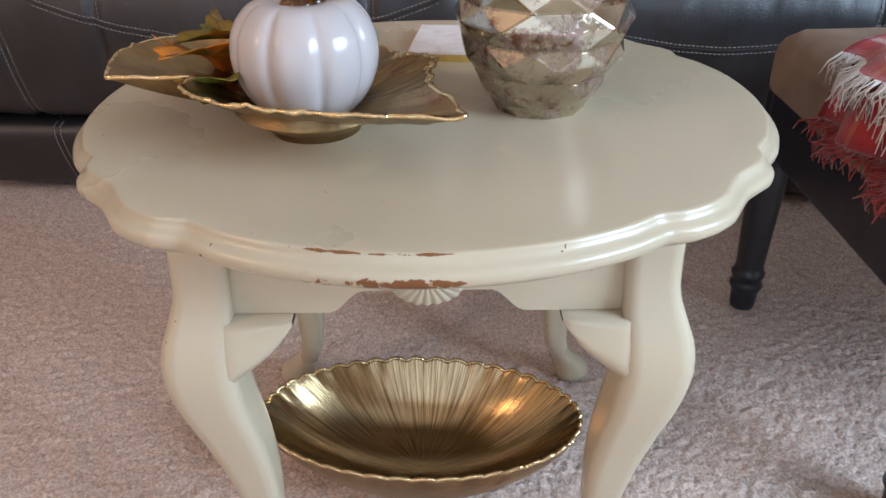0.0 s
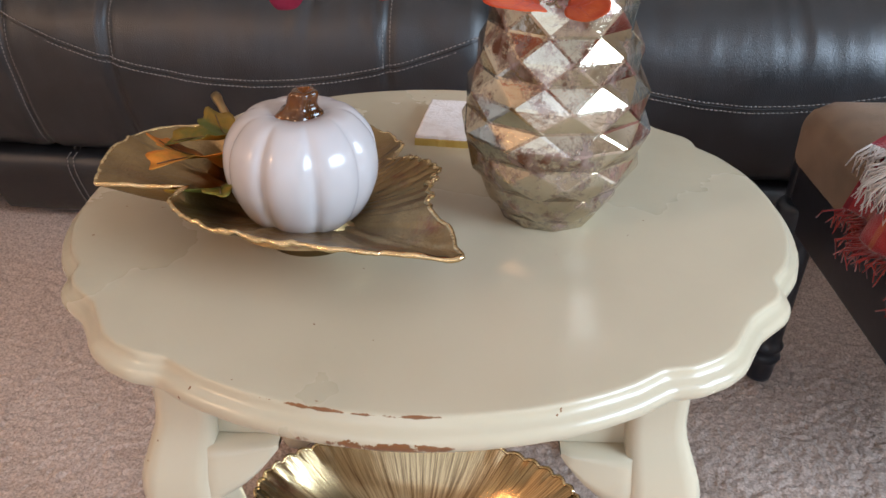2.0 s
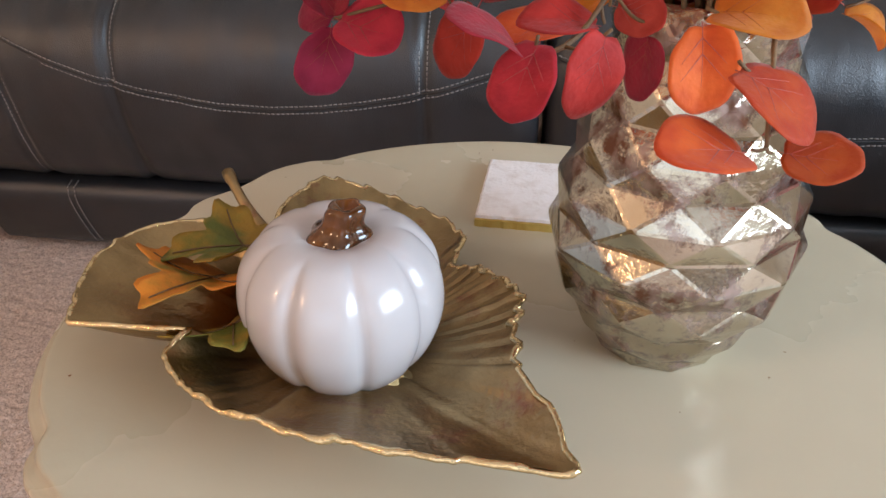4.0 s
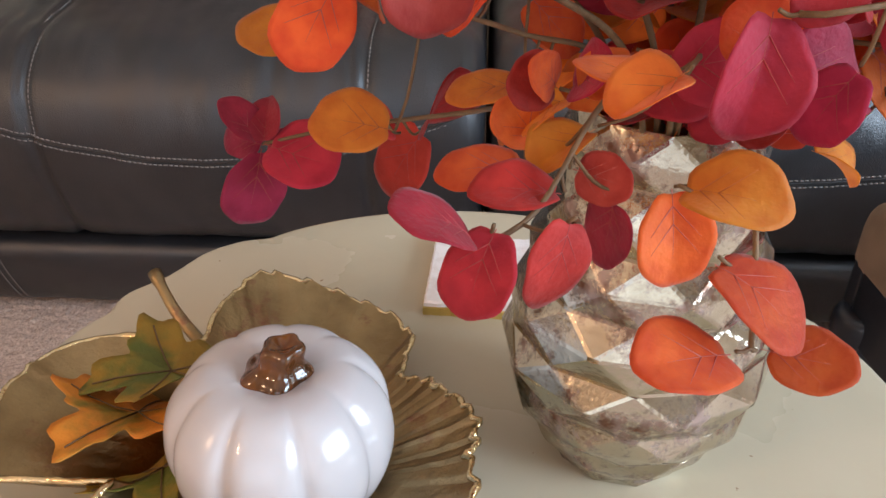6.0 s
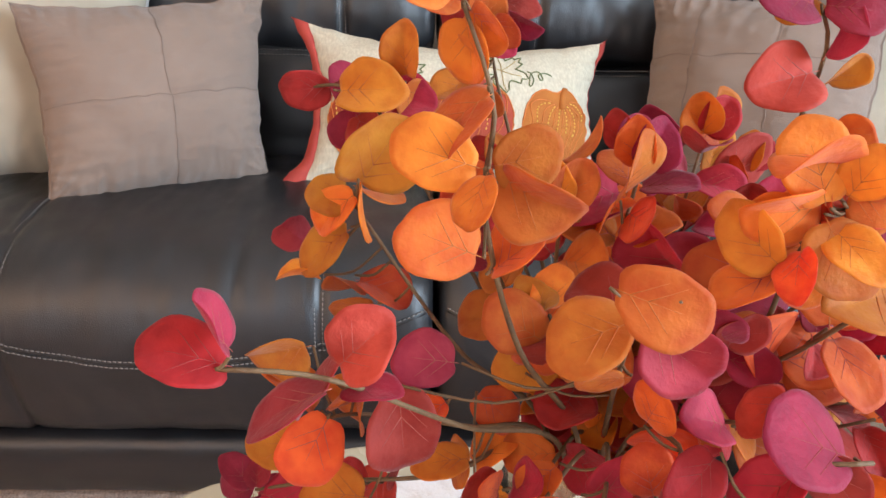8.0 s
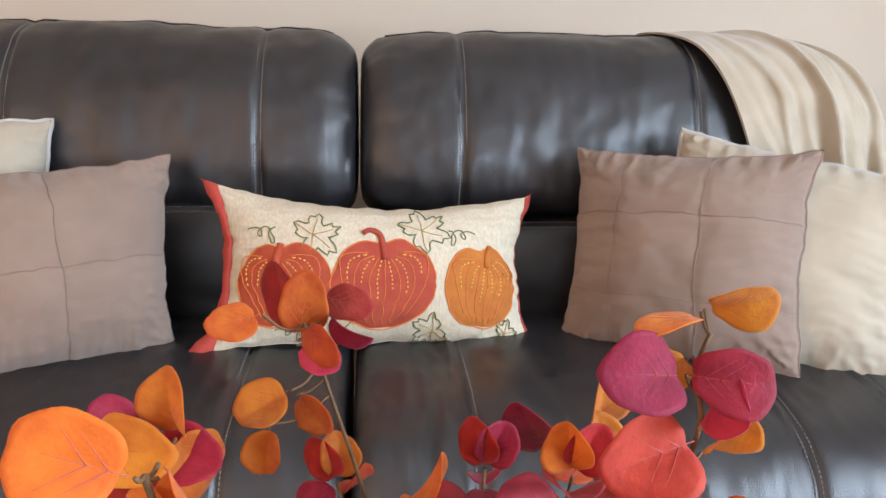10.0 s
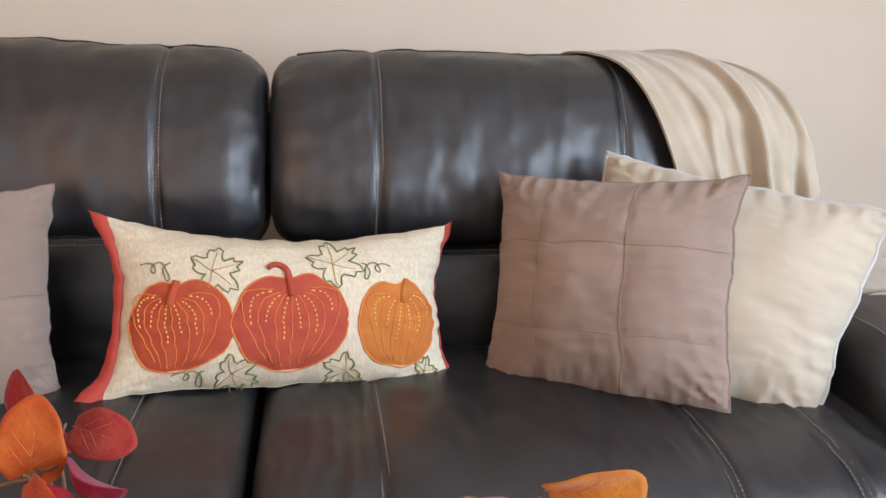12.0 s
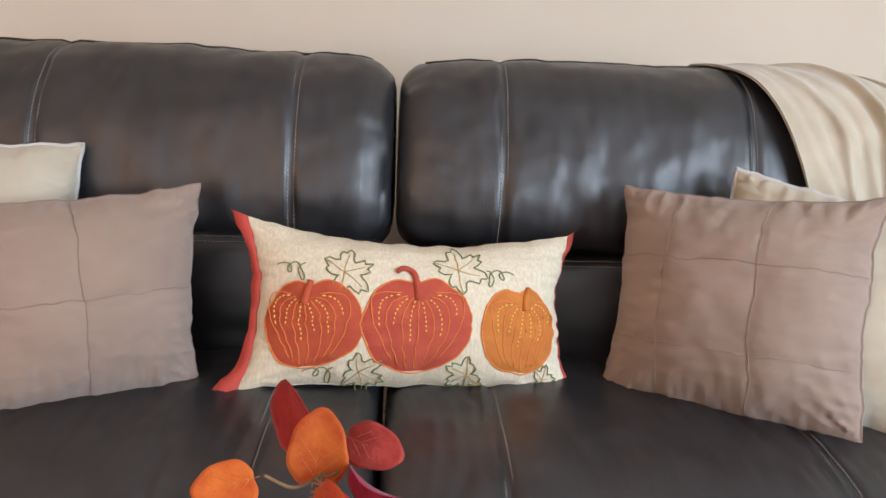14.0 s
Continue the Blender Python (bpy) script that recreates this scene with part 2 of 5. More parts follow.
def rayed_gold():
    """Gold with fine rays scratched from the middle of the bowl outwards."""
    m = mat("rayed_gold", (0.50, 0.36, 0.17), (0.62, 0.47, 0.25), 30, 0.20, metal=1.0)
    nt = m.node_tree
    b = nt.nodes["Principled BSDF"]
    uv = nt.nodes.new("ShaderNodeUVMap")
    mp = nt.nodes.new("ShaderNodeMapping")
    mp.inputs["Scale"].default_value = (420, 2.2, 1)
    nt.links.new(uv.outputs[0], mp.inputs[0])
    no = socket(nt, "ShaderNodeTexNoise", Scale=1.0, Detail=4.0)
    nt.links.new(mp.outputs[0], no.inputs["Vector"])
    bp = nt.nodes.new("ShaderNodeBump")
    bp.inputs["Strength"].default_value, bp.inputs["Distance"].default_value = 0.14, 0.0008
    nt.links.new(no.outputs["Fac"], bp.inputs["Height"])
    nt.links.new(bp.outputs[0], b.inputs["Normal"])
    rp = nt.nodes.new("ShaderNodeValToRGB")
    rp.color_ramp.elements[0].position, rp.color_ramp.elements[1].position = 0.33, 0.60
    rp.color_ramp.elements[0].color, rp.color_ramp.elements[1].color = (0.16, 0.095, 0.042, 1), (0.50, 0.37, 0.20, 1)
    nt.links.new(no.outputs["Fac"], rp.inputs[0])
    nt.links.new(rp.outputs[0], b.inputs["Base Color"])
    return m


M_BOWL = rayed_gold()


def plaid():
    """Red woven check with orange and pale stripes."""
    m = mat("plaid_wool", (0.30, 0.012, 0.016), (0.42, 0.024, 0.024), 60, 0.95, bump=0.8, bump_scale=700, sheen=0.4)
    nt = m.node_tree
    b = nt.nodes["Principled BSDF"]
    base = b.inputs["Base Color"].links[0].from_socket
    uv = nt.nodes.new("ShaderNodeUVMap")
    sp = nt.nodes.new("ShaderNodeSeparateXYZ")
    nt.links.new(uv.outputs[0], sp.inputs[0])
    last = base
    for axis, freq, lo, hi, colour in ((0, 4.0, 0.62, 0.70, (0.42, 0.10, 0.03, 1)), (1, 4.5, 0.30, 0.36, (0.50, 0.36, 0.33, 1)), (0, 4.0, 0.12, 0.18, (0.20, 0.008, 0.02, 1))):
        mu = nt.nodes.new("ShaderNodeMath")
        mu.operation, mu.inputs[1].default_value = "MULTIPLY", freq
        fr = nt.nodes.new("ShaderNodeMath")
        fr.operation = "FRACT"
        rp = nt.nodes.new("ShaderNodeValToRGB")
        el = rp.color_ramp.elements
        el[0].position, el[0].color, el[1].position, el[1].color = lo - 0.02, (0, 0, 0, 1), lo, (1, 1, 1, 1)
        e = el.new(hi)
        e.color = (1, 1, 1, 1)
        e = el.new(hi + 0.02)
        e.color = (0, 0, 0, 1)
        nt.links.new(sp.outputs[axis], mu.inputs[0])
        nt.links.new(mu.outputs[0], fr.inputs[0])
        nt.links.new(fr.outputs[0], rp.inputs[0])
        mx = nt.nodes.new("ShaderNodeMix")
        mx.data_type = "RGBA"
        half = nt.nodes.new("ShaderNodeMath")
        half.operation, half.inputs[1].default_value = "MULTIPLY", 0.8
        nt.links.new(rp.outputs[0], half.inputs[0])
        nt.links.new(half.outputs[0], mx.inputs[0])
        nt.links.new(last, mx.inputs[6])
        mx.inputs[7].default_value = colour
        last = mx.outputs[2]
    nt.links.new(last, b.inputs["Base Color"])
    return m


M_PLAID = plaid()
M_FRINGEW = mat("white_yarn", (0.66, 0.58, 0.54), (0.74, 0.66, 0.62), 80, 0.95, sheen=0.3)
M_FRINGER = mat("red_yarn", (0.25, 0.010, 0.014), (0.38, 0.035, 0.02), 80, 0.95, sheen=0.3)

# ---- building helpers ----
WM = {}


def thing(name, at, label, category, group="", kind=""):
    """An empty at a thing's base, to carry its parts."""
    ob = new(name)
    ob.empty_display_size = 0.05
    ob.location = at
    WM[ob.name] = Matrix.Translation(at)
    return tagged(ob, label, category, group, kind)


def hang(name, me, parent, label="", m=None):
    ob = new(name, me)
    world_m = m if m is not None else Matrix.Identity(4)
    if parent:
        ob.parent = parent
        ob.matrix_parent_inverse = WM[parent.name].inverted()
    ob.matrix_basis = world_m
    WM[ob.name] = world_m
    if label:
        ob["label"] = label
    return ob


def mesh(name, verts, faces, material, smooth=True):
    me = bpy.data.meshes.new(name)
    me.from_pydata([tuple(map(float, v)) for v in verts], [], faces)
    me.materials.append(material)
    if smooth:
        me.polygons.foreach_set("use_smooth", [True] * len(me.polygons))
    me.update()
    return me


def grid_faces(nu, nv, wrap_u=False, wrap_v=False, first=0):
    out = []
    for i in range(nu if wrap_u else nu - 1):
        for j in range(nv if wrap_v else nv - 1):
            a, b = first + i * nv + j, first + ((i + 1) % nu) * nv + j
            c, d = first + ((i + 1) % nu) * nv + (j + 1) % nv, first + i * nv + (j + 1) % nv
            out.append((a, b, c, d))
    return out


def bm_mesh(name, bm, material, smooth=True):
    me = bpy.data.meshes.new(name)
    bmesh.ops.recalc_face_normals(bm, faces=bm.faces)
    bm.to_mesh(me)
    bm.free()
    me.materials.append(material)
    if smooth:
        me.polygons.foreach_set("use_smooth", [True] * len(me.polygons))
    return me


def lathe(profile, n=48, centre=(0, 0), lobe=None):
    """Verts and faces of a turned form; lobe(angle, r, z) gives a radius."""
    verts, k = [], len(profile)
    for i in range(n):
        a = 2 * math.pi * i / n
        for r, z in profile:
            q = lobe(a, r, z) if lobe else r
            verts.append((centre[0] + q * math.cos(a), centre[1] + q * math.sin(a), z))
    faces = grid_faces(n, k, wrap_u=True)
    faces.append(tuple(i * k for i in range(n))[::-1])
    faces.append(tuple(i * k + k - 1 for i in range(n)))
    return verts, faces


def smooth_line(points, n, closed=False):
    """A Catmull-Rom line through points, n steps of even length."""
    p = [Vector(q) for q in points]
    k = len(p)
    fine = []
    spans = k if closed else k - 1
    for i in range(spans):
        if closed:
            a, b, c, d = p[i - 1], p[i], p[(i + 1) % k], p[(i + 2) % k]
        else:
            a, b, c, d = p[max(i - 1, 0)], p[i], p[i + 1], p[min(i + 2, k - 1)]
        for s in range(24):
            t = s / 24
            fine.append(0.5 * ((2 * b) + (c - a) * t + (2 * a - 5 * b + 4 * c - d) * t * t + (3 * b - a - 3 * c + d) * t ** 3))
    fine.append(p[0].copy() if closed else p[-1].copy())
    run = [0.0]
    for a, b in zip(fine, fine[1:]):
        run.append(run[-1] + (b - a).length)
    out, j = [], 0
    count = n if closed else n - 1
    for i in range(n):
        want = run[-1] * i / count
        while j < len(run) - 2 and run[j + 1] < want:
            j += 1
        f = (want - run[j]) / max(run[j + 1] - run[j], 1e-9)
        out.append(fine[j].lerp(fine[j + 1], f))
    return out


def tube(points, radius, sides=6):
    """Verts and faces of a round rod along points; radius is a number or a function of 0..1."""
    pts = [Vector(p) for p in points]
    verts, k = [], len(pts)
    up = Vector((0.13, 0.21, 1)).normalized()
    for i, p in enumerate(pts):
        d = (pts[min(i + 1, k - 1)] - pts[max(i - 1, 0)]).normalized()
        a = d.cross(up)
        if a.length < 1e-3:
            a = d.cross(Vector((1, 0, 0)))
        a.normalize()
        b = d.cross(a)
        r = radius(i / (k - 1)) if callable(radius) else radius
        for j in range(sides):
            w = 2 * math.pi * j / sides
            verts.append(p + a * (r * math.cos(w)) + b * (r * math.sin(w)))
    faces = grid_faces(k, sides, wrap_v=True)
    faces.append(tuple(range(sides)))
    faces.append(tuple((k - 1) * sides + j for j in range(sides))[::-1])
    return verts, faces


def join(pieces):
    verts, faces = [], []
    for v, f in pieces:
        o = len(verts)
        verts += list(v)
        faces += [tuple(i + o for i in q) for q in f]
    return verts, faces


def box(x0, x1, y0, y1, z0, z1, bevel=0.0):
    bm = bmesh.new()
    bmesh.ops.create_cube(bm, size=1, matrix=Matrix.LocRotScale(((x0 + x1) / 2, (y0 + y1) / 2, (z0 + z1) / 2), None, (x1 - x0, y1 - y0, z1 - z0)))
    if bevel:
        bmesh.ops.bevel(bm, geom=bm.edges[:], offset=bevel, segments=3, profile=0.6, affect="EDGES")
    return bm


def fbm(x, y, z, octaves=3):
    return noise.fractal(Vector((x, y, z)), 0.9, 2.0, octaves)

# ---- room ----
X0, X1, Y0, Y1, ZC = -2.6, 2.6, -2.2, 2.78, 2.45


def wall_with_opening(name, along, fixed, a0, a1, hole, label):
    """A wall 12 cm thick with one opening (from, to, sill, head), or none."""
    bm = bmesh.new()
    cells = [(a0, a1, 0, ZC)] if not hole else [(a0, hole[0], 0, ZC), (hole[1], a1, 0, ZC), (hole[0], hole[1], 0, hole[2]), (hole[0], hole[1], hole[3], ZC)]
    out = 0.12 if fixed > 0 else -0.12
    for p, q, lo, hi in cells:
        if along == "x":
            mtx = Matrix.LocRotScale(((p + q) / 2, fixed + out / 2, (lo + hi) / 2), None, (q - p, 0.12, hi - lo))
        else:
            mtx = Matrix.LocRotScale((fixed + out / 2, (p + q) / 2, (lo + hi) / 2), None, (0.12, q - p, hi - lo))
        bmesh.ops.create_cube(bm, size=1, matrix=mtx)
    ob = hang(name, bm_mesh(name, bm, M_WALL, False), None)
    return tagged(ob, label, "wall", kind="structure")


wall_with_opening("wall_north", "x", Y1, X0 - 0.12, X1 + 0.12, None, "plain warm beige painted wall behind the sofa")
# this opening is made up, to go with the added front fill
wall_with_opening("wall_south", "x", Y0, X0 - 0.12, X1 + 0.12, (-1.4, 0.6, 0.05, 2.12), "plain warm beige painted wall, unseen, with an assumed door opening")
wall_with_opening("wall_east", "y", X1, Y0, Y1, (-1.25, 0.35, 0.85, 2.1), "plain warm beige painted wall with a window")
wall_with_opening("wall_west", "y", X0, Y0, Y1, None, "plain warm beige painted wall")
tagged(hang("ceiling", bm_mesh("ceiling", box(X0, X1, Y0, Y1, ZC, ZC + 0.1), M_CEIL, False), None), "white painted ceiling", "ceiling", kind="structure")


def window(name, along, fixed, a0, a1, z0, z1):
    t = thing(name, ((a0 + a1) / 2, fixed, z0) if along == "x" else (fixed, (a0 + a1) / 2, z0), "white framed window, unseen and assumed", "window", kind="structure")
    w = 0.05
    for p, q, lo, hi in ((a0, a0 + w, z0, z1), (a1 - w, a1, z0, z1), (a0 + w, a1 - w, z0, z0 + w), (a0 + w, a1 - w, z1 - w, z1), ((a0 + a1) / 2 - 0.02, (a0 + a1) / 2 + 0.02, z0 + w, z1 - w)):
        b = box(p, q, fixed - 0.03, fixed + 0.03, lo, hi, 0.006) if along == "x" else box(fixed - 0.03, fixed + 0.03, p, q, lo, hi, 0.006)
        hang("window_frame", bm_mesh("window_frame", b, M_FRAME), t)


# the south frame is made up; only the added fill stands at it
window("assumed_door", "x", Y0 - 0.07, -1.4, 0.6, 0.05, 2.12)
window("window_2", "y", X1 + 0.07, -1.25, 0.35, 0.85, 2.1)


def carpet():
    """One sheet: coarse far off, knotted into small tufts where it is seen near."""
    xs = np.concatenate([np.linspace(X0, -1.3, 6)[:-1], np.arange(-1.3, 1.5, 0.0042), np.linspace(1.5, X1, 6)])
    ys = np.concatenate([np.linspace(Y0, 0.25, 8)[:-1], np.arange(0.25, 1.75, 0.0042), np.linspace(1.76, Y1, 4)])
    gx, gy = np.meshgrid(xs, ys, indexing="ij")
    rng = np.random.default_rng(5)
    z = rng.random(gx.shape)
    big = 0.5 * np.sin(gx * 9 + 2 * np.sin(gy * 5)) * np.sin(gy * 8 + 1.7 * np.sin(gx * 6))
    mid = np.kron(rng.random((len(xs) // 4 + 1, len(ys) // 4 + 1)), np.ones((4, 4)))[:len(xs), :len(ys)]
    near = (gx > -1.28) & (gx < 1.48) & (gy > 0.27) & (gy < 1.73)
    z = np.where(near, (z - 0.55) * 0.0054 + (mid - 0.5) * 0.0016 + big * 0.0010, 0) - 0.004
    v = np.stack([gx, gy, z], -1).reshape(-1, 3)
    me = mesh("floor", v, grid_faces(len(xs), len(ys)), M_CARPET)
    return tagged(hang("floor", me, None), "beige cut-pile carpet with a soft uneven nap", "carpet", kind="structure")


carpet()


# ---- sofa ----
class Sweep:
    """A closed side outline (y, z) carried along x, with rounded ends, seams pressed in and slight creases."""

    def __init__(self, outline, x0, x1, end=0.05, puff=0.0, seams=(), n=110, crease=0.004, seed=0.0, gather=0.0):
        pts = smooth_line([(0, y, z) for y, z in outline], n, True)
        self.line = np.array([(p.y, p.z) for p in pts])
        t = np.roll(self.line, -1, 0) - np.roll(self.line, 1, 0)
        t /= np.linalg.norm(t, axis=1)[:, None]
        area = np.sum(self.line[:, 0] * np.roll(self.line[:, 1], -1) - np.roll(self.line[:, 0], -1) * self.line[:, 1])
        self.out = np.stack([t[:, 1], -t[:, 0]], -1) * (1 if area > 0 else -1)
        self.x0, self.x1, self.end, self.puff, self.seams, self.crease, self.seed = x0, x1, end, puff, seams, crease, seed
        self.gather = gather

    def point(self, x, k, lift=0.0):
        """The surface at x, at outline step k (may be a fraction)."""
        n = len(self.line)
        i, f = int(math.floor(k)) % n, k - math.floor(k)
        p = self.line[i] * (1 - f) + self.line[(i + 1) % n] * f
        o = self.out[i] * (1 - f) + self.out[(i + 1) % n] * f
        near = min(x - self.x0, self.x1 - x)
        d = 0.0
        if near < self.end:
            q = 1 - max(near, 0) / self.end
            d = -self.end * 0.75 * (1 - math.sqrt(max(1 - q * q, 0)))
        u = 2 * (x - self.x0) / (self.x1 - self.x0) - 1
        d += self.puff * (1 - u * u)
        for s in self.seams:
            d -= 0.006 * math.exp(-((x - s) / 0.010) ** 2)
        d += self.crease * fbm(x * 5 + self.seed, p[0] * 7, p[1] * 7) + 0.55 * self.crease * fbm(x * 19 + self.seed, p[0] * 8, p[1] * 8)
        # gathers where the hide is drawn round the front roll and the ends
        if self.gather:
            pull = max(0.0, fbm(x * 2.3 + self.seed, 3.0, 1.0) + 0.35 + 0.7 * sum(math.exp(-((x - s) / 0.07) ** 2) for s in self.seams if x < s)) * min(1.0, max(0.0, (p[1] - 0.40) / 0.07))
            d += self.gather * pull * fbm(x * 42 + 0.8 * fbm(x * 6, p[0] * 9, p[1] * 9), p[0] * 3.5 + self.seed, p[1] * 3.5)
        d += 0.0045 * math.exp(-max(near, 0.0) / 0.06) * fbm(p[0] * 15 + self.seed, p[1] * 15, x * 4)
        return Vector((x, p[0] + o[0] * (d + lift), p[1] + o[1] * (d + lift)))

    def mesh(self, name, material, steps=46):
        xs = set(np.linspace(self.x0, self.x1, steps))
        for q in (0.0, 0.05, 0.12, 0.22, 0.36, 0.55, 0.78):
            xs |= {self.x0 + q * self.end, self.x1 - q * self.end}
        for s in self.seams:
            xs |= {s + d for d in (-0.02, -0.012, -0.007, -0.003, 0, 0.003, 0.007, 0.012, 0.02)}
        xs = sorted(xs)
        n = len(self.line)
        verts = [self.point(x, k) for x in xs for k in range(n)]
        faces = grid_faces(len(xs), n, wrap_v=True)
        faces.append(tuple(range(n)))
        faces.append(tuple((len(xs) - 1) * n + k for k in range(n))[::-1])
        bm = bmesh.new()
        vs = [bm.verts.new(v) for v in verts]
        for f in faces:
            bm.faces.new([vs[i] for i in f])
        return bm_mesh(name, bm, material)

    def steps_where(self, test):
        return [k for k in range(len(self.line)) if test(*self.line[k])]


def stitches(path, side, sgn, gap=0.0075, dash=0.0052, r=0.0009):
    """Small thread dashes beside a path, on one side of it (sgn)."""
    run, out, want = 0.0, [], 0.0
    for i in range(len(path) - 1):
        a, b = path[i], path[i + 1]
        length = (b - a).length
        if length < 1e-6:
            continue
        d = (b - a) / length
        while want < run + length:
            q = a + d * (want - run) + side * (sgn * 0.006)
            w = side * r * 1.2
            h = d.cross(side).normalized() * r
            e = d * dash
            v = [q + w, q - w, q + e - w, q + e + w, q + w * 0.6 + h, q - w * 0.6 + h, q + e - w * 0.6 + h, q + e + w * 0.6 + h,
                 q + w * 0.6 - h, q - w * 0.6 - h, q + e - w * 0.6 - h, q + e + w * 0.6 - h]
            out.append((v, [(4, 5, 6, 7), (0, 4, 7, 3), (1, 2, 6, 5), (8, 11, 10, 9), (0, 3, 11, 8), (1, 9, 10, 2), (0, 8, 9, 1, 5, 4), (3, 7, 6, 2, 10, 11)]))
            want += gap
        run += length
    return join(out)


def double_stitch(path, side, parent):
    for sgn in (-1, 1):
        hang("stitching", mesh("stitching", *stitches(path, side, sgn), M_THREAD), parent, "pale grey stitching")


SEAT_LINE = [(2.06, 0.475), (1.90, 0.512), (1.72, 0.520), (1.57, 0.518), (1.47, 0.500), (1.415, 0.455), (1.398, 0.40), (1.408, 0.33), (1.43, 0.26), (1.455, 0.205),
             (1.50, 0.188), (1.70, 0.20), (1.95, 0.24), (2.08, 0.33)]
KICK_LINE = [(1.475, 0.168), (1.455, 0.150), (1.468, 0.10), (1.50, 0.035), (1.53, 0.022), (1.80, 0.022), (2.2, 0.03), (2.2, 0.17), (1.9, 0.182), (1.6, 0.182)]
LOWBACK_LINE = [(2.00, 0.47), (1.985, 0.55), (1.99, 0.64), (2.012, 0.69), (2.06, 0.705), (2.14, 0.69), (2.22, 0.62), (2.22, 0.48), (2.10, 0.44)]
BACK_LINE = [(2.07, 0.705), (2.025, 0.735), (2.012, 0.80), (2.03, 0.89), (2.075, 0.975), (2.14, 1.030), (2.22, 1.052), (2.31, 1.035), (2.38, 0.96), (2.41, 0.82), (2.40, 0.70), (2.24, 0.67), (2.13, 0.68)]
ARM_LINE = [(1.45, 0.10), (1.425, 0.25), (1.42, 0.45), (1.45, 0.565), (1.53, 0.62), (1.75, 0.635), (2.05, 0.64), (2.30, 0.62), (2.36, 0.40), (2.33, 0.08), (1.9, 0.05), (1.55, 0.06)]

sofa = thing("sofa", (0.05, 1.9, 0), "dark brown leather two-seat reclining sofa with grey double stitching", "sofa")


def sofa_seat(x0, x1, mid, half, outer, seed):
    """One seat: a middle panel between two seams, a smile-shaped seam in front, and a plain panel beyond the outer seam."""
    s = Sweep(SEAT_LINE, x0, x1, end=0.045, puff=0.008, seams=(mid - half, mid + half, outer), seed=seed, gather=0.0064)
    seat = hang("seat", s.mesh("seat", M_LEATHER, 150), sofa, "plump dark leather seat with a rounded front")
    top = [k for k in s.steps_where(lambda y, z: z > 0.37 and y < 2.0)]
    top.sort()

    low = 0.352 if mid < 0 else 0.342
    inner = x1 - 0.012 if outer < mid else x0 + 0.012
    ends = sorted((outer, inner))

    def smile(x):
        return low + (0.088 + 0.36 - low) * ((x - mid) / 0.42) ** 2

    def front_step(z):
        ks = [k for k in range(len(s.line)) if s.line[k][0] < 1.5 and 0.2 < s.line[k][1] < 0.505]
        ks.sort(key=lambda k: s.line[k][1])
        for a, b in zip(ks, ks[1:]):
            za, zb = s.line[a][1], s.line[b][1]
            if za <= z <= zb:
                f = (z - za) / (zb - za)
                return a + f * (b - a)
        return ks[-1]

    for x in (mid - half, mid + half):
        path = [s.point(x, k, 0.0015) for k in top if s.line[k][1] > smile(x) - 0.004]
        double_stitch(path, Vector((1, 0, 0)), seat)
    drop = sorted(s.steps_where(lambda y, z: z > 0.19 and (y < 1.5 or z > 0.45) and y < 2.0))
    double_stitch([s.point(outer, k, 0.0015) for k in drop], Vector((1, 0, 0)), seat)
    path = [s.point(x, front_step(smile(x)), 0.0008) for x in np.linspace(*ends, 90)]
    double_stitch(path, Vector((0, -0.15, 1)).normalized(), seat)
    seam = tube([s.point(x, front_step(smile(x)), -0.0012) for x in np.linspace(*ends, 80)], 0.0022, 6)
    hang("seam", mesh("seam", *seam, M_PIPE), seat)
    kick = Sweep(KICK_LINE, x0 + 0.004, x1 - 0.004, end=0.012, seed=seed + 3, crease=0.003)
    panel = hang("base_panel", kick.mesh("base_panel", M_LEATHER, 24), sofa)
    rise = sorted(kick.steps_where(lambda y, z: y < 1.52 and z > 0.03))
    double_stitch([kick.point(outer + (0.03 if outer < mid else -0.03), k, 0.0012) for k in rise], Vector((1, 0, 0)), panel)


sofa_seat(-0.955, 0.046, -0.362, 0.238, -0.785, 1.0)
sofa_seat(0.056, 1.045, 0.474, 0.240, 0.900, 7.0)


def sofa_back(x0, x1, seams, rise, seed):
    s = Sweep(BACK_LINE, x0, x1, end=0.075, puff=0.012, seams=seams, crease=0.0075, seed=seed, gather=0.0006)
    back = hang("backrest", s.mesh("backrest", M_LEATHER, 120), sofa, "tall padded dark leather back cushion")
    ks = s.steps_where(lambda y, z: (y < 2.30 and z > 0.72) and (z > 0.9 or y < 2.2))
    ks = sorted(ks)
    for x in seams:
        double_stitch([s.point(x, k, 0.0015) for k in ks], Vector((1, 0, 0)), back)
    # piping along the crown
    crown = max(range(len(s.line)), key=lambda k: s.line[k][1])
    pipe = tube([s.point(x, crown + 1, 0.001) for x in np.linspace(x0 + 0.05, x1 - 0.05, 50)], 0.003, 6)
    hang("piping", mesh("piping", *pipe, M_PIPE), back)
    low = Sweep([(y, z + rise if z > 0.6 else z) for y, z in LOWBACK_LINE], x0 + 0.01, x1 - 0.02, end=0.05, puff=0.006, crease=0.005, seed=seed + 2)
    lower = hang("lumbar_pad", low.mesh("lumbar_pad", M_LEATHER, 36), sofa)
    k0 = max(range(len(low.line)), key=lambda k: low.line[k][1] - 0.8 * low.line[k][0])
    path = [low.point(x, k0, 0.0012) for x in np.linspace(x0 + 0.05, x1 - 0.06, 90)]
    double_stitch(path, Vector((0, 0.7, 0.7)), lower)


sofa_back(-0.93, 0.052, (-0.135, -0.605), 0.024, 2.0)
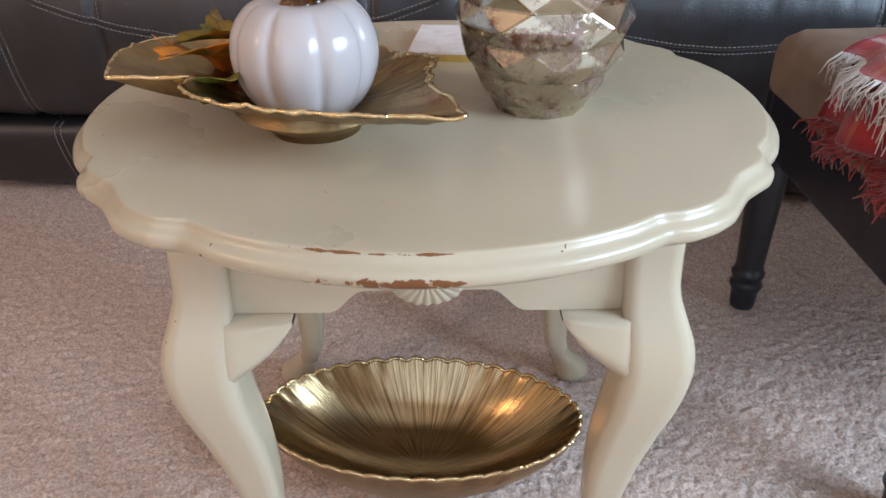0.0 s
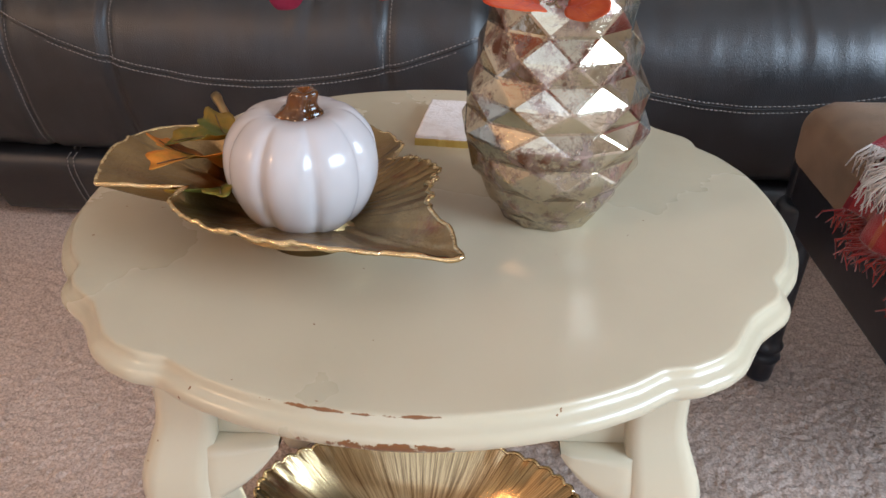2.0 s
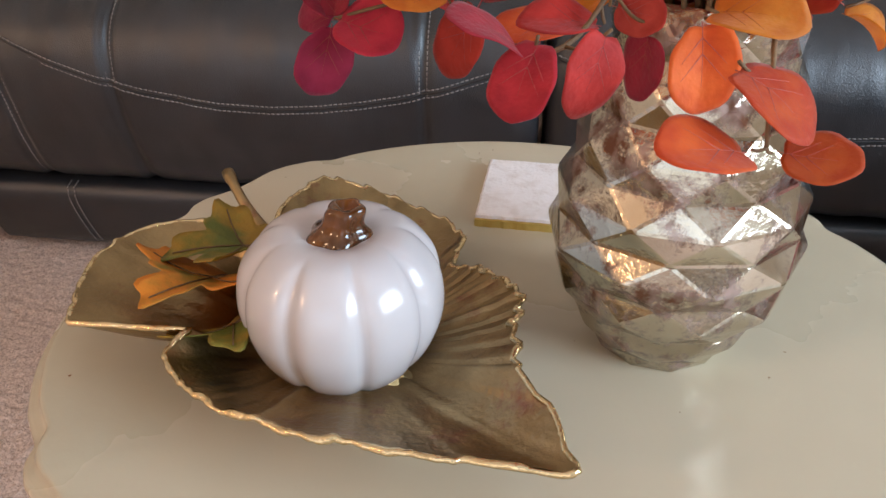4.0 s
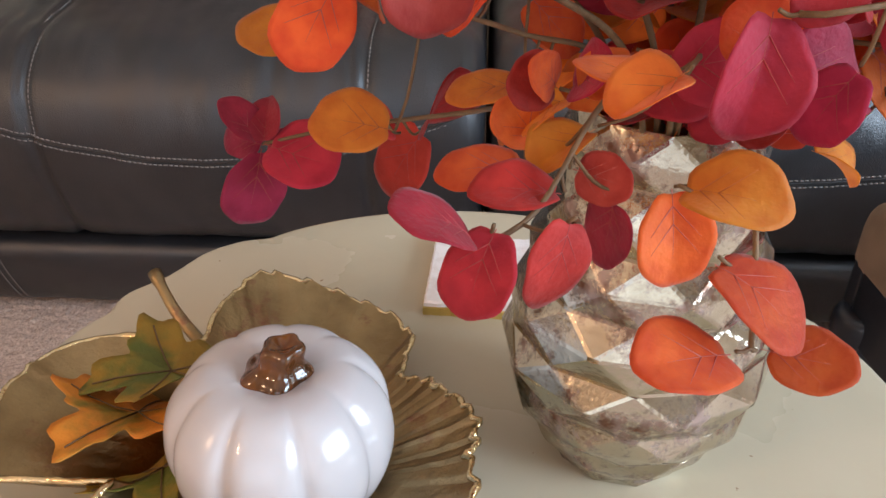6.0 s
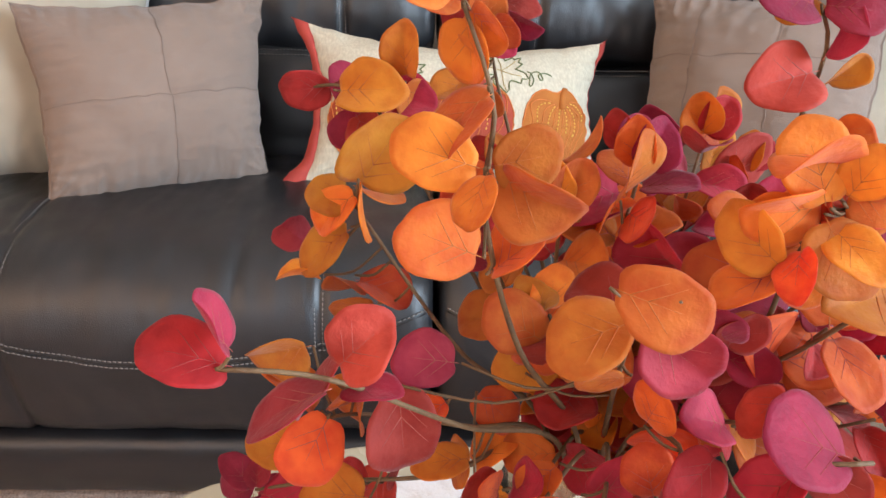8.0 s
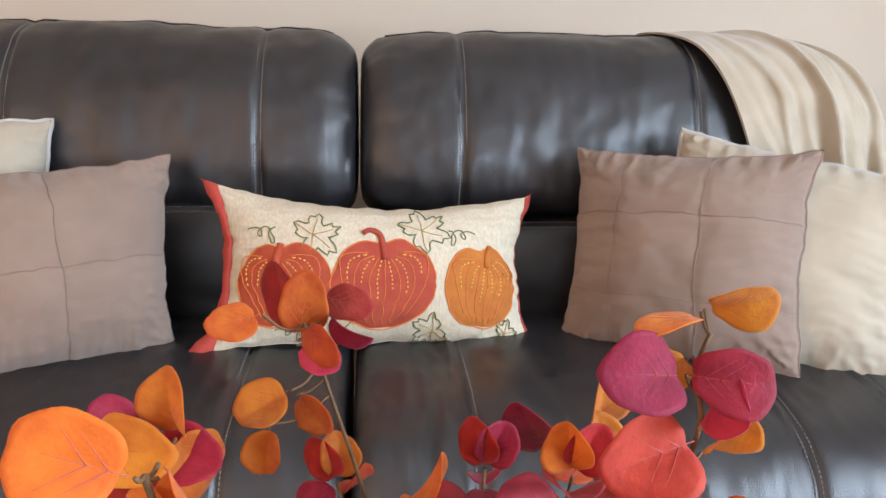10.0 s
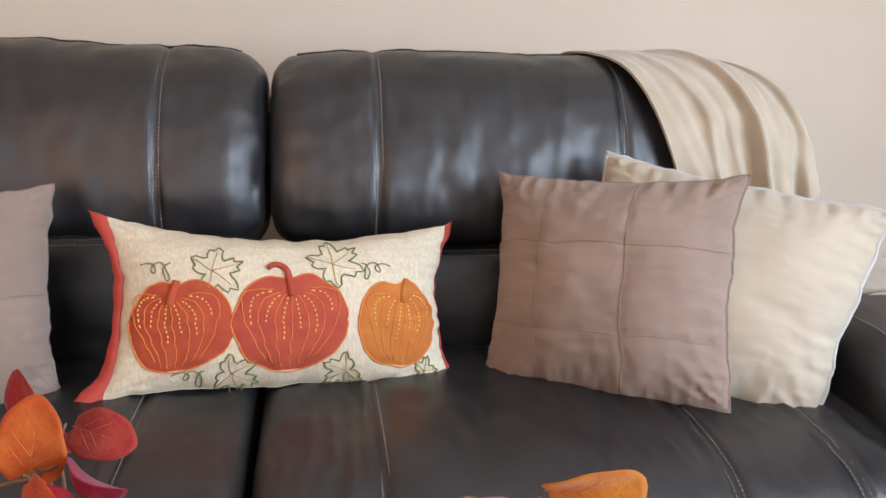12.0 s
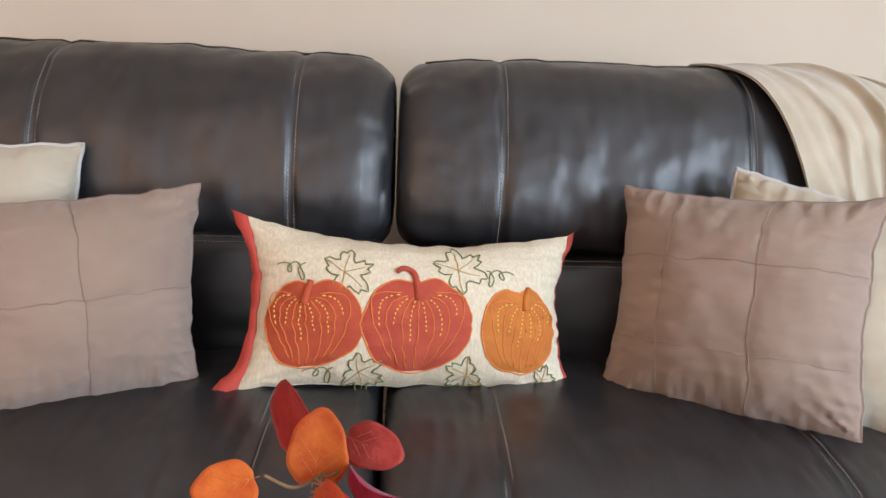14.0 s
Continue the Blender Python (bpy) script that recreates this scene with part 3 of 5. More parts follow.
sofa_back(0.060, 1.10, (0.262, 0.735), -0.010, 11.0)


def sofa_arm(x0, x1, seed):
    s = Sweep(ARM_LINE, x0, x1, end=0.09, puff=0.012, crease=0.006, seed=seed)
    arm = hang("armrest", s.mesh("armrest", M_LEATHER, 30), sofa, "padded dark leather armrest")
    ks = sorted(s.steps_where(lambda y, z: z > 0.3 and y < 2.2))
    double_stitch([s.point(x0 + 0.05 if x0 > 0 else x1 - 0.05, k, 0.001) for k in ks], Vector((1, 0, 0)), arm)


sofa_arm(-1.27, -0.965, 5.0)
sofa_arm(1.022, 1.34, 9.0)


# ---- cushions ----
class Pillow:
    """A stuffed square of cloth; local x across, z up from its lower edge, front towards -y."""

    def __init__(self, w, h, t, m, seed, pinch=0.085, wrinkle=0.008, seams=(), dip=0.075, flare=0.0):
        self.w, self.h, self.t, self.m, self.seed, self.pinch, self.wrinkle, self.seams, self.dip, self.flare = w, h, t, m, seed, pinch, wrinkle, seams, dip, flare

    def at(self, u, v, side=-1, lift=0.0):
        x = self.w / 2 * u * (1 - self.pinch * (1 - v * v) * abs(u) ** 2)
        z = self.h / 2 * v * (1 - self.dip * (1 - u * u) * (abs(v) ** 2 if v > 0 else 0.3 * v * v)) + self.h / 2
        x += self.flare * v * max(u, 0.0)
        x += 0.005 * fbm(v * 2.5 + self.seed, u, 9.0) + 0.0025 * fbm(v * 8, self.seed, u)
        z += 0.005 * fbm(u * 2.5 + self.seed, v, 5.0) + 0.0025 * fbm(u * 8, self.seed, v)
        body = max((1 - abs(u) ** 2.6) * (1 - abs(v) ** 2.6), 0.0)
        thick = self.t / 2 * (0.55 * body ** 0.5 + 0.45 * body)
        edge = 1 - max(abs(u), abs(v))
        thick += self.wrinkle * min(1, edge * 6) * (0.35 * fbm(u * 2.2 + self.seed, v * 2.2, side) + 0.35 * fbm(u * 3 + self.seed, v * 6.0, side * 2))
        # gathers that run in from the rim
        thick += self.wrinkle * 1.4 * math.exp(-edge * 5) * min(1, edge * 14) * fbm(u * 13 + self.seed if abs(v) > abs(u) else u * 3 + self.seed, v * 13 if abs(u) > abs(v) else v * 3, 3.0)
        fan = math.atan2(1 + v, 1.05 - abs(u))
        thick += self.wrinkle * 0.8 * abs(math.sin(fan * 9 + self.seed + 2 * u)) ** 3 * max(0, abs(u) - 0.35) * max(0, -v + 0.25) * min(1, edge * 9)
        for s in self.seams:
            c = u if s[0] == "u" else v
            thick -= 0.0022 * math.exp(-abs(c - s[1]) / 0.022) * min(1, edge * 8)
        return self.m @ Vector((x, side * (thick + 0.002 + lift), z))

    def mesh(self, name, material, n=84):
        verts, faces = [], []
        ticks = [math.sin((i / n - 0.5) * math.pi) * 0.35 + (2 * i / n - 1) * 0.65 for i in range(n + 1)]
        for side in (-1, 1):
            first = len(verts)
            verts += [self.at(u, v, side) for u in ticks for v in ticks]
            f = grid_faces(n + 1, n + 1, first=first)
            faces += f if side < 0 else [q[::-1] for q in f]
        k = n + 1
        o = k * k
        rim = [i * k for i in range(k)] + [(k - 1) * k + j for j in range(1, k)] + [i * k + k - 1 for i in range(k - 2, -1, -1)] + [j for j in range(k - 2, 0, -1)]
        for a, b in zip(rim, rim[1:] + rim[:1]):
            faces.append((a, b, b + o, a + o))
        return mesh(name, verts, faces, material)

    def seam_line(self, axis, c, r=0.0012):
        pts = [self.at(c, t, -1, 0.0014) if axis == "u" else self.at(t, c, -1, 0.0014) for t in np.linspace(-0.97, 0.97, 60)]
        return tube(pts, r, 5)

    def rim_line(self, r, lift=0.0):
        pts = []
        for t in np.linspace(-1, 1, 40)[:-1]:
            pts.append(self.at(t, -1))
        for t in np.linspace(-1, 1, 40)[:-1]:
            pts.append(self.at(1, t))
        for t in np.linspace(1, -1, 40)[:-1]:
            pts.append(self.at(t, 1))
        for t in np.linspace(1, -1, 40):
            pts.append(self.at(-1, t))
        return tube(pts, r, 6)


def square_cushion(name, p, material, label, seams=(), piped=False):
    ob = hang(name, p.mesh(name, material), None)
    tagged(ob, label, "cushion", group="cushions on the sofa")
    for axis, c in seams:
        hang("seam", mesh("seam", *p.seam_line(axis, c, 0.0008), M_TAUPESEAM), ob)
    hang("piping", mesh("piping", *p.rim_line(0.0046 if piped else 0.0015), M_GREYPIPE if piped else material), ob, "pale grey piped edge" if piped else "")
    return ob


def lean(x, y, z, yaw, back, tip=0.0):
    """The pose of a cushion whose lower edge's middle lies at x, y, z: turned by yaw, leaning back, tipped sideways."""
    return Matrix.Translation((x, y, z)) @ Euler((0, 0, radians(yaw))).to_matrix().to_4x4() @ Euler((radians(-back), 0, 0)).to_matrix().to_4x4() @ Euler((0, radians(tip), 0)).to_matrix().to_4x4()


QUAD = (("u", -0.48), ("u", 0.22), ("v", 0.33), ("v", -0.43))
square_cushion("cushion", Pillow(0.426, 0.376, 0.20, lean(0.613, 1.739, 0.511, -36, 17.3, -4.6), 3.0, seams=QUAD), M_TAUPE,
               "taupe linen cushion with stitched panels leaning on a cream one", QUAD)
QUAD2 = (("u", 0.05), ("v", -0.02))
square_cushion("cushion", Pillow(0.405, 0.338, 0.21, lean(-0.427, 1.740, 0.509, 27, 16, -1.0), 8.0, seams=QUAD2, flare=0.022), M_TAUPE,
               "taupe linen cushion with a cross seam leaning on a cream one", QUAD2)
square_cushion("cushion", Pillow(0.462, 0.386, 0.20, lean(0.763, 1.738, 0.508, -27, 22, 8.0), 5.0, pinch=0.05, flare=0.022), M_CREAM,
               "cream cotton cushion with piped edges behind a taupe one", piped=True)
square_cushion("cushion", Pillow(0.42, 0.412, 0.20, lean(-0.684, 1.800, 0.512, 24, 16, 5), 6.0), M_CREAM,
               "cream cotton cushion with piped edges behind a taupe one", piped=True)


def lumbar_cushion():
    p = Pillow(0.579, 0.288, 0.165, lean(0.095, 1.806, 0.510, 9.3, 21.2, 3.6), 4.0, pinch=0.10, wrinkle=0.006, dip=0.25)
    ob = hang("lumbar_cushion", p.mesh("lumbar_cushion", M_NATURAL, 64), None)
    tagged(ob, "natural linen lumbar cushion with three sewn-on pumpkins and red ends", "cushion", group="cushions on the sofa")
    # red cloth ends
    for s in (-1, 1):
        verts = []
        for t in np.linspace(-1.04, 1.04, 30):
            a = p.at(s * 0.985, max(-1, min(1, t)), -1, 0.001)
            wide = (0.014 if s < 0 else 0.004) + (0.042 if t < 0 else 0.014) * abs(t) ** 6 + 0.002 * math.sin(t * 9)
            up = 0.012 * t if abs(t) > 0.9 else 0.0
            b = a + p.m.to_3x3() @ Vector((s * wide, 0.010 + 0.004 * math.sin(7 * t), up))
            for q in (a, a.lerp(b, 0.5) + p.m.to_3x3() @ Vector((0, -0.002, 0)), b):
                verts.append(q)
            for q in (b, a.lerp(b, 0.5), a):
                verts.append(q + p.m.to_3x3() @ Vector((0, 0.004, 0)))
        hang("red_end", mesh("red_end", verts, grid_faces(30, 6, wrap_v=True), M_REDTRIM), ob, "plain red cotton border")

    def pumpkin(cu, cv, ru, rv, material, ribs, lean_u, stalk):
        n, rings = 72, 8
        verts = [p.at(cu, cv, -1, 0.0032)]
        for j in range(1, rings + 1):
            q = j / rings
            for i in range(n):
                a = 2 * math.pi * i / n
                k = 1 + 0.035 * abs(math.sin(a * 3.5)) - (0.16 * math.exp(-((a - math.pi / 2) / 0.28) ** 2)) - 0.05 * math.exp(-((a - 1.5 * math.pi) / 0.2) ** 2)
                lift = 0.0032 if j < rings else 0.0012
                verts.append(p.at(cu + ru * q * k * math.cos(a), cv + rv * q * k * math.sin(a), -1, lift))
        faces = [(0, 1 + (i + 1) % n, 1 + i) for i in range(n)]
        for j in range(rings - 1):
            o = 1 + j * n
            faces += [(o + i, o + (i + 1) % n, o + n + (i + 1) % n, o + n + i) for i in range(n)]
        patch = hang("pumpkin_patch", mesh("pumpkin_patch", verts, faces, material), ob, "sewn-on felt pumpkin")
        rows, cords = [], []
        top_u, top_v = cu + lean_u, cv + rv * 0.58
        for r in range(ribs):
            f = -1 + 2 * (r + 0.5) / ribs
            line = []
            for t in np.linspace(0.06, 0.97, 30):
                w = math.sin(math.pi * 0.86 * t ** 0.72)
                uu = top_u * (1 - t) + cu * t + f * ru * 0.95 * w
                vv = top_v + (cv - rv * 0.96 * math.sqrt(max(1 - (f * 0.55) ** 2, 0)) - top_v) * t + rv * 0.52 * math.sin(math.pi * t ** 0.8) * abs(f) ** 1.4
                line.append(p.at(uu, vv, -1, 0.0036))
            if r % 2:
                rows.append(line[1:20 if r % 4 == 1 else 15])
            else:
                cords.append(line)
        dashes = []
        for line in rows:
            for i in range(0, len(line) - 1, 2):
                dashes.append(tube([line[i], line[i].lerp(line[i + 1], 0.5), line[i + 1]], 0.0013, 5))
        if dashes:
            hang("running_stitch", mesh("running_stitch", *join(dashes), M_YELLOW), patch, "yellow running stitches")
        hang("cord_rib", mesh("cord_rib", *join([tube(c, 0.0009, 5) for c in cords]), M_ORTHREAD), patch, "orange corded ribs")
        rim = [p.at(cu + ru * 1.0 * (1 + 0.035 * abs(math.sin(a * 3.5)) - 0.16 * math.exp(-((a - math.pi / 2) / 0.28) ** 2)) * math.cos(a),
                    cv + rv * (1 + 0.035 * abs(math.sin(a * 3.5)) - 0.16 * math.exp(-((a - math.pi / 2) / 0.28) ** 2)) * math.sin(a), -1, 0.0012) for a in np.linspace(0, 2 * math.pi, 73)]
        hang("edge_cord", mesh("edge_cord", *tube(rim, 0.0014, 5), M_ORTHREAD), patch)
        if stalk:
            pts = [p.at(top_u + du, top_v + dv, -1, 0.003) for du, dv in ((0.0, -0.05), (0.0, 0.12), (-0.03, 0.28), (-0.09, 0.34), (-0.13, 0.29))]
            hang("stalk", mesh("stalk", *tube(smooth_line(pts, 16), lambda t: 0.0062 - 0.002 * t, 8), material), patch)
        else:
            pts = [p.at(top_u + du, top_v + dv, -1, 0.003) for du, dv in ((0.0, -0.08), (0.015, 0.06), (0.04, 0.20))]
            hang("stalk", mesh("stalk", *tube(smooth_line(pts, 10), lambda t: 0.0075 - 0.002 * t, 8), material), patch)

    pumpkin(-0.62, -0.24, 0.29, 0.52, M_PUMPRUST, 13, -0.06, False)
    pumpkin(-0.01, -0.22, 0.31, 0.56, M_PUMPRED, 13, 0.0, True)
    pumpkin(0.64, -0.24, 0.265, 0.52, M_PUMPORANGE, 13, 0.03, False)

    def vine_leaf(cu, cv, size, turn):
        aspect = p.h / p.w
        half = ((0, 1.05), (8, 0.80), (16, 0.90), (27, 0.55), (36, 0.64), (45, 0.92), (54, 1.04), (61, 0.80), (71, 0.86), (84, 0.50), (98, 0.56), (109, 0.78), (120, 0.84), (133, 0.56), (146, 0.60), (162, 0.46), (180, 0.22))
        round_about = [(math.radians(d), r) for d, r in half] + [(math.radians(360 - d), r) for d, r in half[-2::-1]]
        line = []
        for (a0, r0), (a1, r1) in zip(round_about, round_about[1:]):
            for k in (0.0, 0.5):
                a, r = a0 + (a1 - a0) * k + turn, size * (r0 + (r1 - r0) * k)
                line.append(p.at(cu + r * math.cos(a) * aspect, cv + r * math.sin(a), -1, 0.0012))
        line.append(line[0])
        rib = []
        for way in (0, 54, -54, 118, -118):
            a = math.radians(way) + turn
            rib.append(tube([p.at(cu + size * s * math.cos(a) * aspect, cv + size * s * math.sin(a), -1, 0.0012) for s in (0.0, 0.25, 0.5, 0.78)], 0.0007, 5))
        leaf = hang("stitched_leaf", mesh("stitched_leaf", *tube(line, 0.0013, 5), M_GREENTHREAD), ob, "olive embroidered leaf outline")
        hang("stitched_vein", mesh("stitched_vein", *join(rib), M_GOLDTHREAD), leaf, "fine gold stitched veins")

    def tendril(cu, cv, way):
        line = [p.at(cu + way * (0.16 * t + 0.030 * math.sin(t * 15)), cv + 0.11 * math.cos(t * 15) * (1.1 - t) + 0.10 * t, -1, 0.0012) for t in np.linspace(0, 1, 50)]
        hang("stitched_tendril", mesh("stitched_tendril", *tube(line, 0.0011, 5), M_GREENTHREAD), ob, "olive embroidered tendril")

    for cu, cv, size, turn in ((-0.44, 0.33, 0.34, 0.35), (0.22, 0.44, 0.38, 0.75), (-0.32, -0.82, 0.30, -0.35), (0.31, -0.82, 0.28, -2.6), (0.80, -0.84, 0.20, 0.2)):
        vine_leaf(cu, cv, size, turn)
    for cu, cv, way in ((-0.66, 0.34, -1), (0.40, 0.34, 1), (-0.46, -0.90, -1)):
        tendril(cu, cv, way)


lumbar_cushion()


def fleece_throw():
    """A cream throw that hangs over the corner of the sofa's back, in soft folds."""
    drop = smooth_line([(0, 2.44, 0.82), (0, 2.42, 0.95), (0, 2.33, 1.042), (0, 2.22, 1.060), (0, 2.11, 1.032), (0, 2.04, 0.965), (0, 2.005, 0.88), (0, 1.985, 0.78), (0, 1.975, 0.66)], 70)
    nu = 80
    verts = []
    for i in range(nu):
        u = i / (nu - 1)
        for j, q in enumerate(drop):
            t = j / (len(drop) - 1)
            front = max(0.0, (t - 0.36) / 0.64)
            left = 0.675 + 0.205 * front ** 0.8
            right = 1.060 + 0.085 * min(1, front * 2.0)
            x = left + (right - left) * u
            ridge = u * 7.5 - 3.0 * front * (1 - 0.5 * u) + 2.0 * fbm(u * 2.4, t * 1.3, 1.0)
            wave = 0.050 * (1.1 - 1.2 * abs(math.sin(ridge)) ** 0.7 + 0.25 * math.sin(4.3 * ridge + 1)) * min(1, u * 5) * (0.35 + 0.65 * front) * (0.6 + 0.5 * fbm(u * 2, 4.0, 1.0)) + 0.012 * fbm(u * 5 - front, t * 2.0, 2.0)
            bend = 0.060 * max(0, (u - 0.62) / 0.38) ** 2
            verts.append((x, q.y - wave - 0.012 + 0.5 * bend, q.z + 0.012 - bend + 0.35 * wave * (1 - front) + 0.006 * fbm(u * 5, t * 3, 6.0) * (1 - front)))
    n = nu * len(drop)
    verts2 = [(x, y + 0.006, z - 0.004) for x, y, z in verts]
    f = grid_faces(nu, len(drop))
    k = len(drop)
    rim = [i * k for i in range(nu)] + [(nu - 1) * k + j for j in range(1, k)] + [i * k + k - 1 for i in range(nu - 2, -1, -1)] + list(range(k - 2, 0, -1))
    faces = f + [tuple(q + n for q in c[::-1]) for c in f] + [(a, b, b + n, a + n) for a, b in zip(rim, rim[1:] + rim[:1])]
    ob = hang("throw_blanket", mesh("throw_blanket", verts + verts2, faces, M_THROW), None)
    tagged(ob, "cream fleece throw draped in folds over the sofa back", "blanket")
    # its loose end that lies over the arm
    verts = []
    for i in range(30):
        u = i / 29
        for j in range(24):
            t = j / 23
            hump = 0.03 * math.sin(u * math.pi) * math.sin(t * math.pi) + 0.008 * fbm(u * 4, t * 4, 5)
            verts.append((1.09 + 0.24 * t, 1.80 + 0.42 * u + 0.02 * math.sin(t * 5), 0.652 + hump + 0.01 * t - 0.05 * max(0, 0.3 - t)))
    n = len(verts)
    f = grid_faces(30, 24)
    rim = [i * 24 for i in range(30)] + [29 * 24 + j for j in range(1, 24)] + [i * 24 + 23 for i in range(28, -1, -1)] + list(range(22, 0, -1))
    faces = f + [tuple(q + n for q in c[::-1]) for c in f] + [(a, b, b + n, a + n) for a, b in zip(rim, rim[1:] + rim[:1])]
    hang("loose_end", mesh("loose_end", verts + [(x, y, z - 0.012) for x, y, z in verts], faces, M_THROW), ob)


fleece_throw()

# ---- table ----
TX, TY, TZ = 0.023, 0.751, 0.480
TABLE_TURN = 3.8
# swell of the plan over its oval, by degrees from the long axis: bow, notch, two lobes, notch, bow
SCALLOPS = ((0, 0.0), (12, 0.0004), (20, -0.0018), (24.6, -0.0062), (25.4, -0.0062), (28, 0.0006), (30.5, 0.0018), (33.5, -0.0016), (36.7, -0.0040), (40, -0.0012), (44.5, 0.0052),
            (48, 0.0056), (52, 0.0028), (55.7, -0.0050), (56.3, -0.0050), (61, -0.0022), (70, -0.0004), (90, 0.0008))


def table_radius(a):
    """Plan of the top: an oval of four broad bows with two lobes at each corner between them."""
    d = math.degrees(a) % 180
    d = min(d, 180 - d)
    oval = 1 / math.sqrt((math.cos(a) / 0.3105) ** 2 + (math.sin(a) / 0.2925) ** 2)
    for (p, u), (q, v) in zip(SCALLOPS, SCALLOPS[1:]):
        if d <= q:
            return oval + u + (v - u) * (d - p) / (q - p)
    return oval


def accent_table():
    t = thing("accent_table", (TX, TY, 0), "cream painted wooden table with scalloped top, cabriole legs and chipped edges", "table")
    n = 720
    turned = Matrix.Translation((TX, TY, 0)) @ Euler((0, 0, radians(TABLE_TURN))).to_matrix().to_4x4()
    legs_at = turned @ Matrix.Translation((-TX, -TY, 0))
    raw = [table_radius(2 * math.pi * i / n) for i in range(n)]
    rad = [sum(raw[(i + k) % n] for k in range(-1, 2)) / 3 for i in range(n)]
    edge = [(-0.030, 0.0, 0.0), (-0.0135, 0.0, 0.15), (-0.0112, -0.0002, 0.9), (-0.0100, -0.0010, 1.05), (-0.0094, -0.0030, 0.6), (-0.0084, -0.0056, 0.2), (-0.0066, -0.0076, 0.1), (-0.0040, -0.0086, 0.2),
            (-0.0015, -0.0104, 0.6), (-0.0002, -0.0130, 0.9), (0.0, -0.0155, 1.05), (-0.0008, -0.0190, 1.05), (-0.0030, -0.0215, 0.9), (-0.0065, -0.0232, 0.5), (-0.0105, -0.0240, 0.2), (-0.0120, -0.0275, 0.0),
            (-0.016, -0.029, 0.0), (-0.030, -0.029, 0.0)]
    verts, wear = [(0, 0, 0)], [0.0]
    for q in (0.2, 0.4, 0.6, 0.8, 0.9):
        for i in range(n):
            a = 2 * math.pi * i / n
            r = (rad[i] - 0.030) * q
            verts.append((r * math.cos(a), r * math.sin(a), 0))
            wear.append(0.0)
    for dr, dz, w in edge:
        for i in range(n):
            a = 2 * math.pi * i / n
            r = rad[i] + dr
            verts.append((r * math.cos(a), r * math.sin(a), dz))
            worn = math.exp(-((math.degrees(a) % 360 - 264) / 22) ** 2)
            rubbed = 0.42 * math.exp(-((math.degrees(a) % 360 - 269) / 4.5) ** 2) if dz < -0.012 else 0.0
            wear.append(w * (0.62 + 0.46 * worn + rubbed) if dz > -0.012 else w * (0.62 + 0.30 * worn + rubbed))
    verts.append((0, 0, -0.029))
    wear.append(0.0)
    rings = 5 + len(edge)
    faces = [(0, 1 + i, 1 + (i + 1) % n) for i in range(n)]
    for j in range(rings - 1):
        o = 1 + j * n
        faces += [(o + i, o + n + i, o + n + (i + 1) % n, o + (i + 1) % n) for i in range(n)]
    o = 1 + (rings - 1) * n
    faces += [(o + i, len(verts) - 1, o + (i + 1) % n) for i in range(n)]
    me = mesh("tabletop", verts, faces, M_PAINT)
    me.attributes.new("wear", "FLOAT", "POINT").data.foreach_set("value", wear)
    hang("tabletop", me, t, "scalloped cream top with a moulded, chipped edge", turned @ Matrix.Translation((0, 0, TZ)))

    # aprons, with a curved lower edge and a carved shell at the middle of each
    def apron(m, half):
        cols = 60
        pts = []
        for i in range(cols + 1):
            x = -half + 2 * half * i / cols
            q = abs(x)
            low = 0.368 if q > 0.078 else 0.368 + 0.020 * (0.5 + 0.5 * math.cos(math.pi * (q - 0.050) / 0.028)) if q > 0.050 else 0.388
            pts.append((x, low))
        verts = []
        for x, low in pts:
            for y in (-0.009, 0.009):
                verts += [(x, y, low), (x, y, low + 0.003), (x, y, 0.447)]
        faces = []
        for i in range(cols):
            a, b = i * 6, (i + 1) * 6
            faces += [(a, b, b + 1, a + 1), (a + 1, b + 1, b + 2, a + 2), (a + 3, a + 4, b + 4, b + 3), (a + 4, a + 5, b + 5, b + 4), (a, a + 3, b + 3, b), (a + 2, b + 2, b + 5, a + 5)]
        ap = hang("apron", mesh("apron", verts, faces, M_PAINT, False), t, m=m)
        # carved scallop shell
        k = 9
        verts, faces = [], []
        for i in range(k * 6 + 1):
            a = math.pi * (1.08 + 0.84 * i / (k * 6))
            ridge = abs(math.sin(math.pi * i / 6))
            for s in (0.25, 0.6, 0.9, 1.0):
                r = 0.028 * s * (1 + 0.04 * ridge * s)
                verts.append((r * math.cos(a) * 1.1, -0.009 - (0.003 + 0.0026 * ridge * s) * (1.0 if s < 1 else 0.0), 0.399 + r * math.sin(a) * 0.85))
        faces = [f[::-1] for f in grid_faces(k * 6 + 1, 4)]
        back = len(verts)
        verts += [(x, 0.006, z) for x, y, z in verts]
        faces += [tuple(i + back for i in f[::-1]) for f in faces]
        rim = [i * 4 + 3 for i in range(k * 6 + 1)]
        faces += [(a, b, b + back, a + back) for a, b in zip(rim, rim[1:])]
        hang("carved_shell", mesh("carved_shell", verts, faces, M_PAINT), ap, "small carved shell", m)

    for turn in (0, 90, 180, 270):
        away = 0.174 if turn % 180 == 0 else 0.176
        half = 0.154 if turn % 180 == 0 else 0.152
        apron(turned @ Euler((0, 0, radians(turn))).to_matrix().to_4x4() @ Matrix.Translation((0, -away, 0)), half)

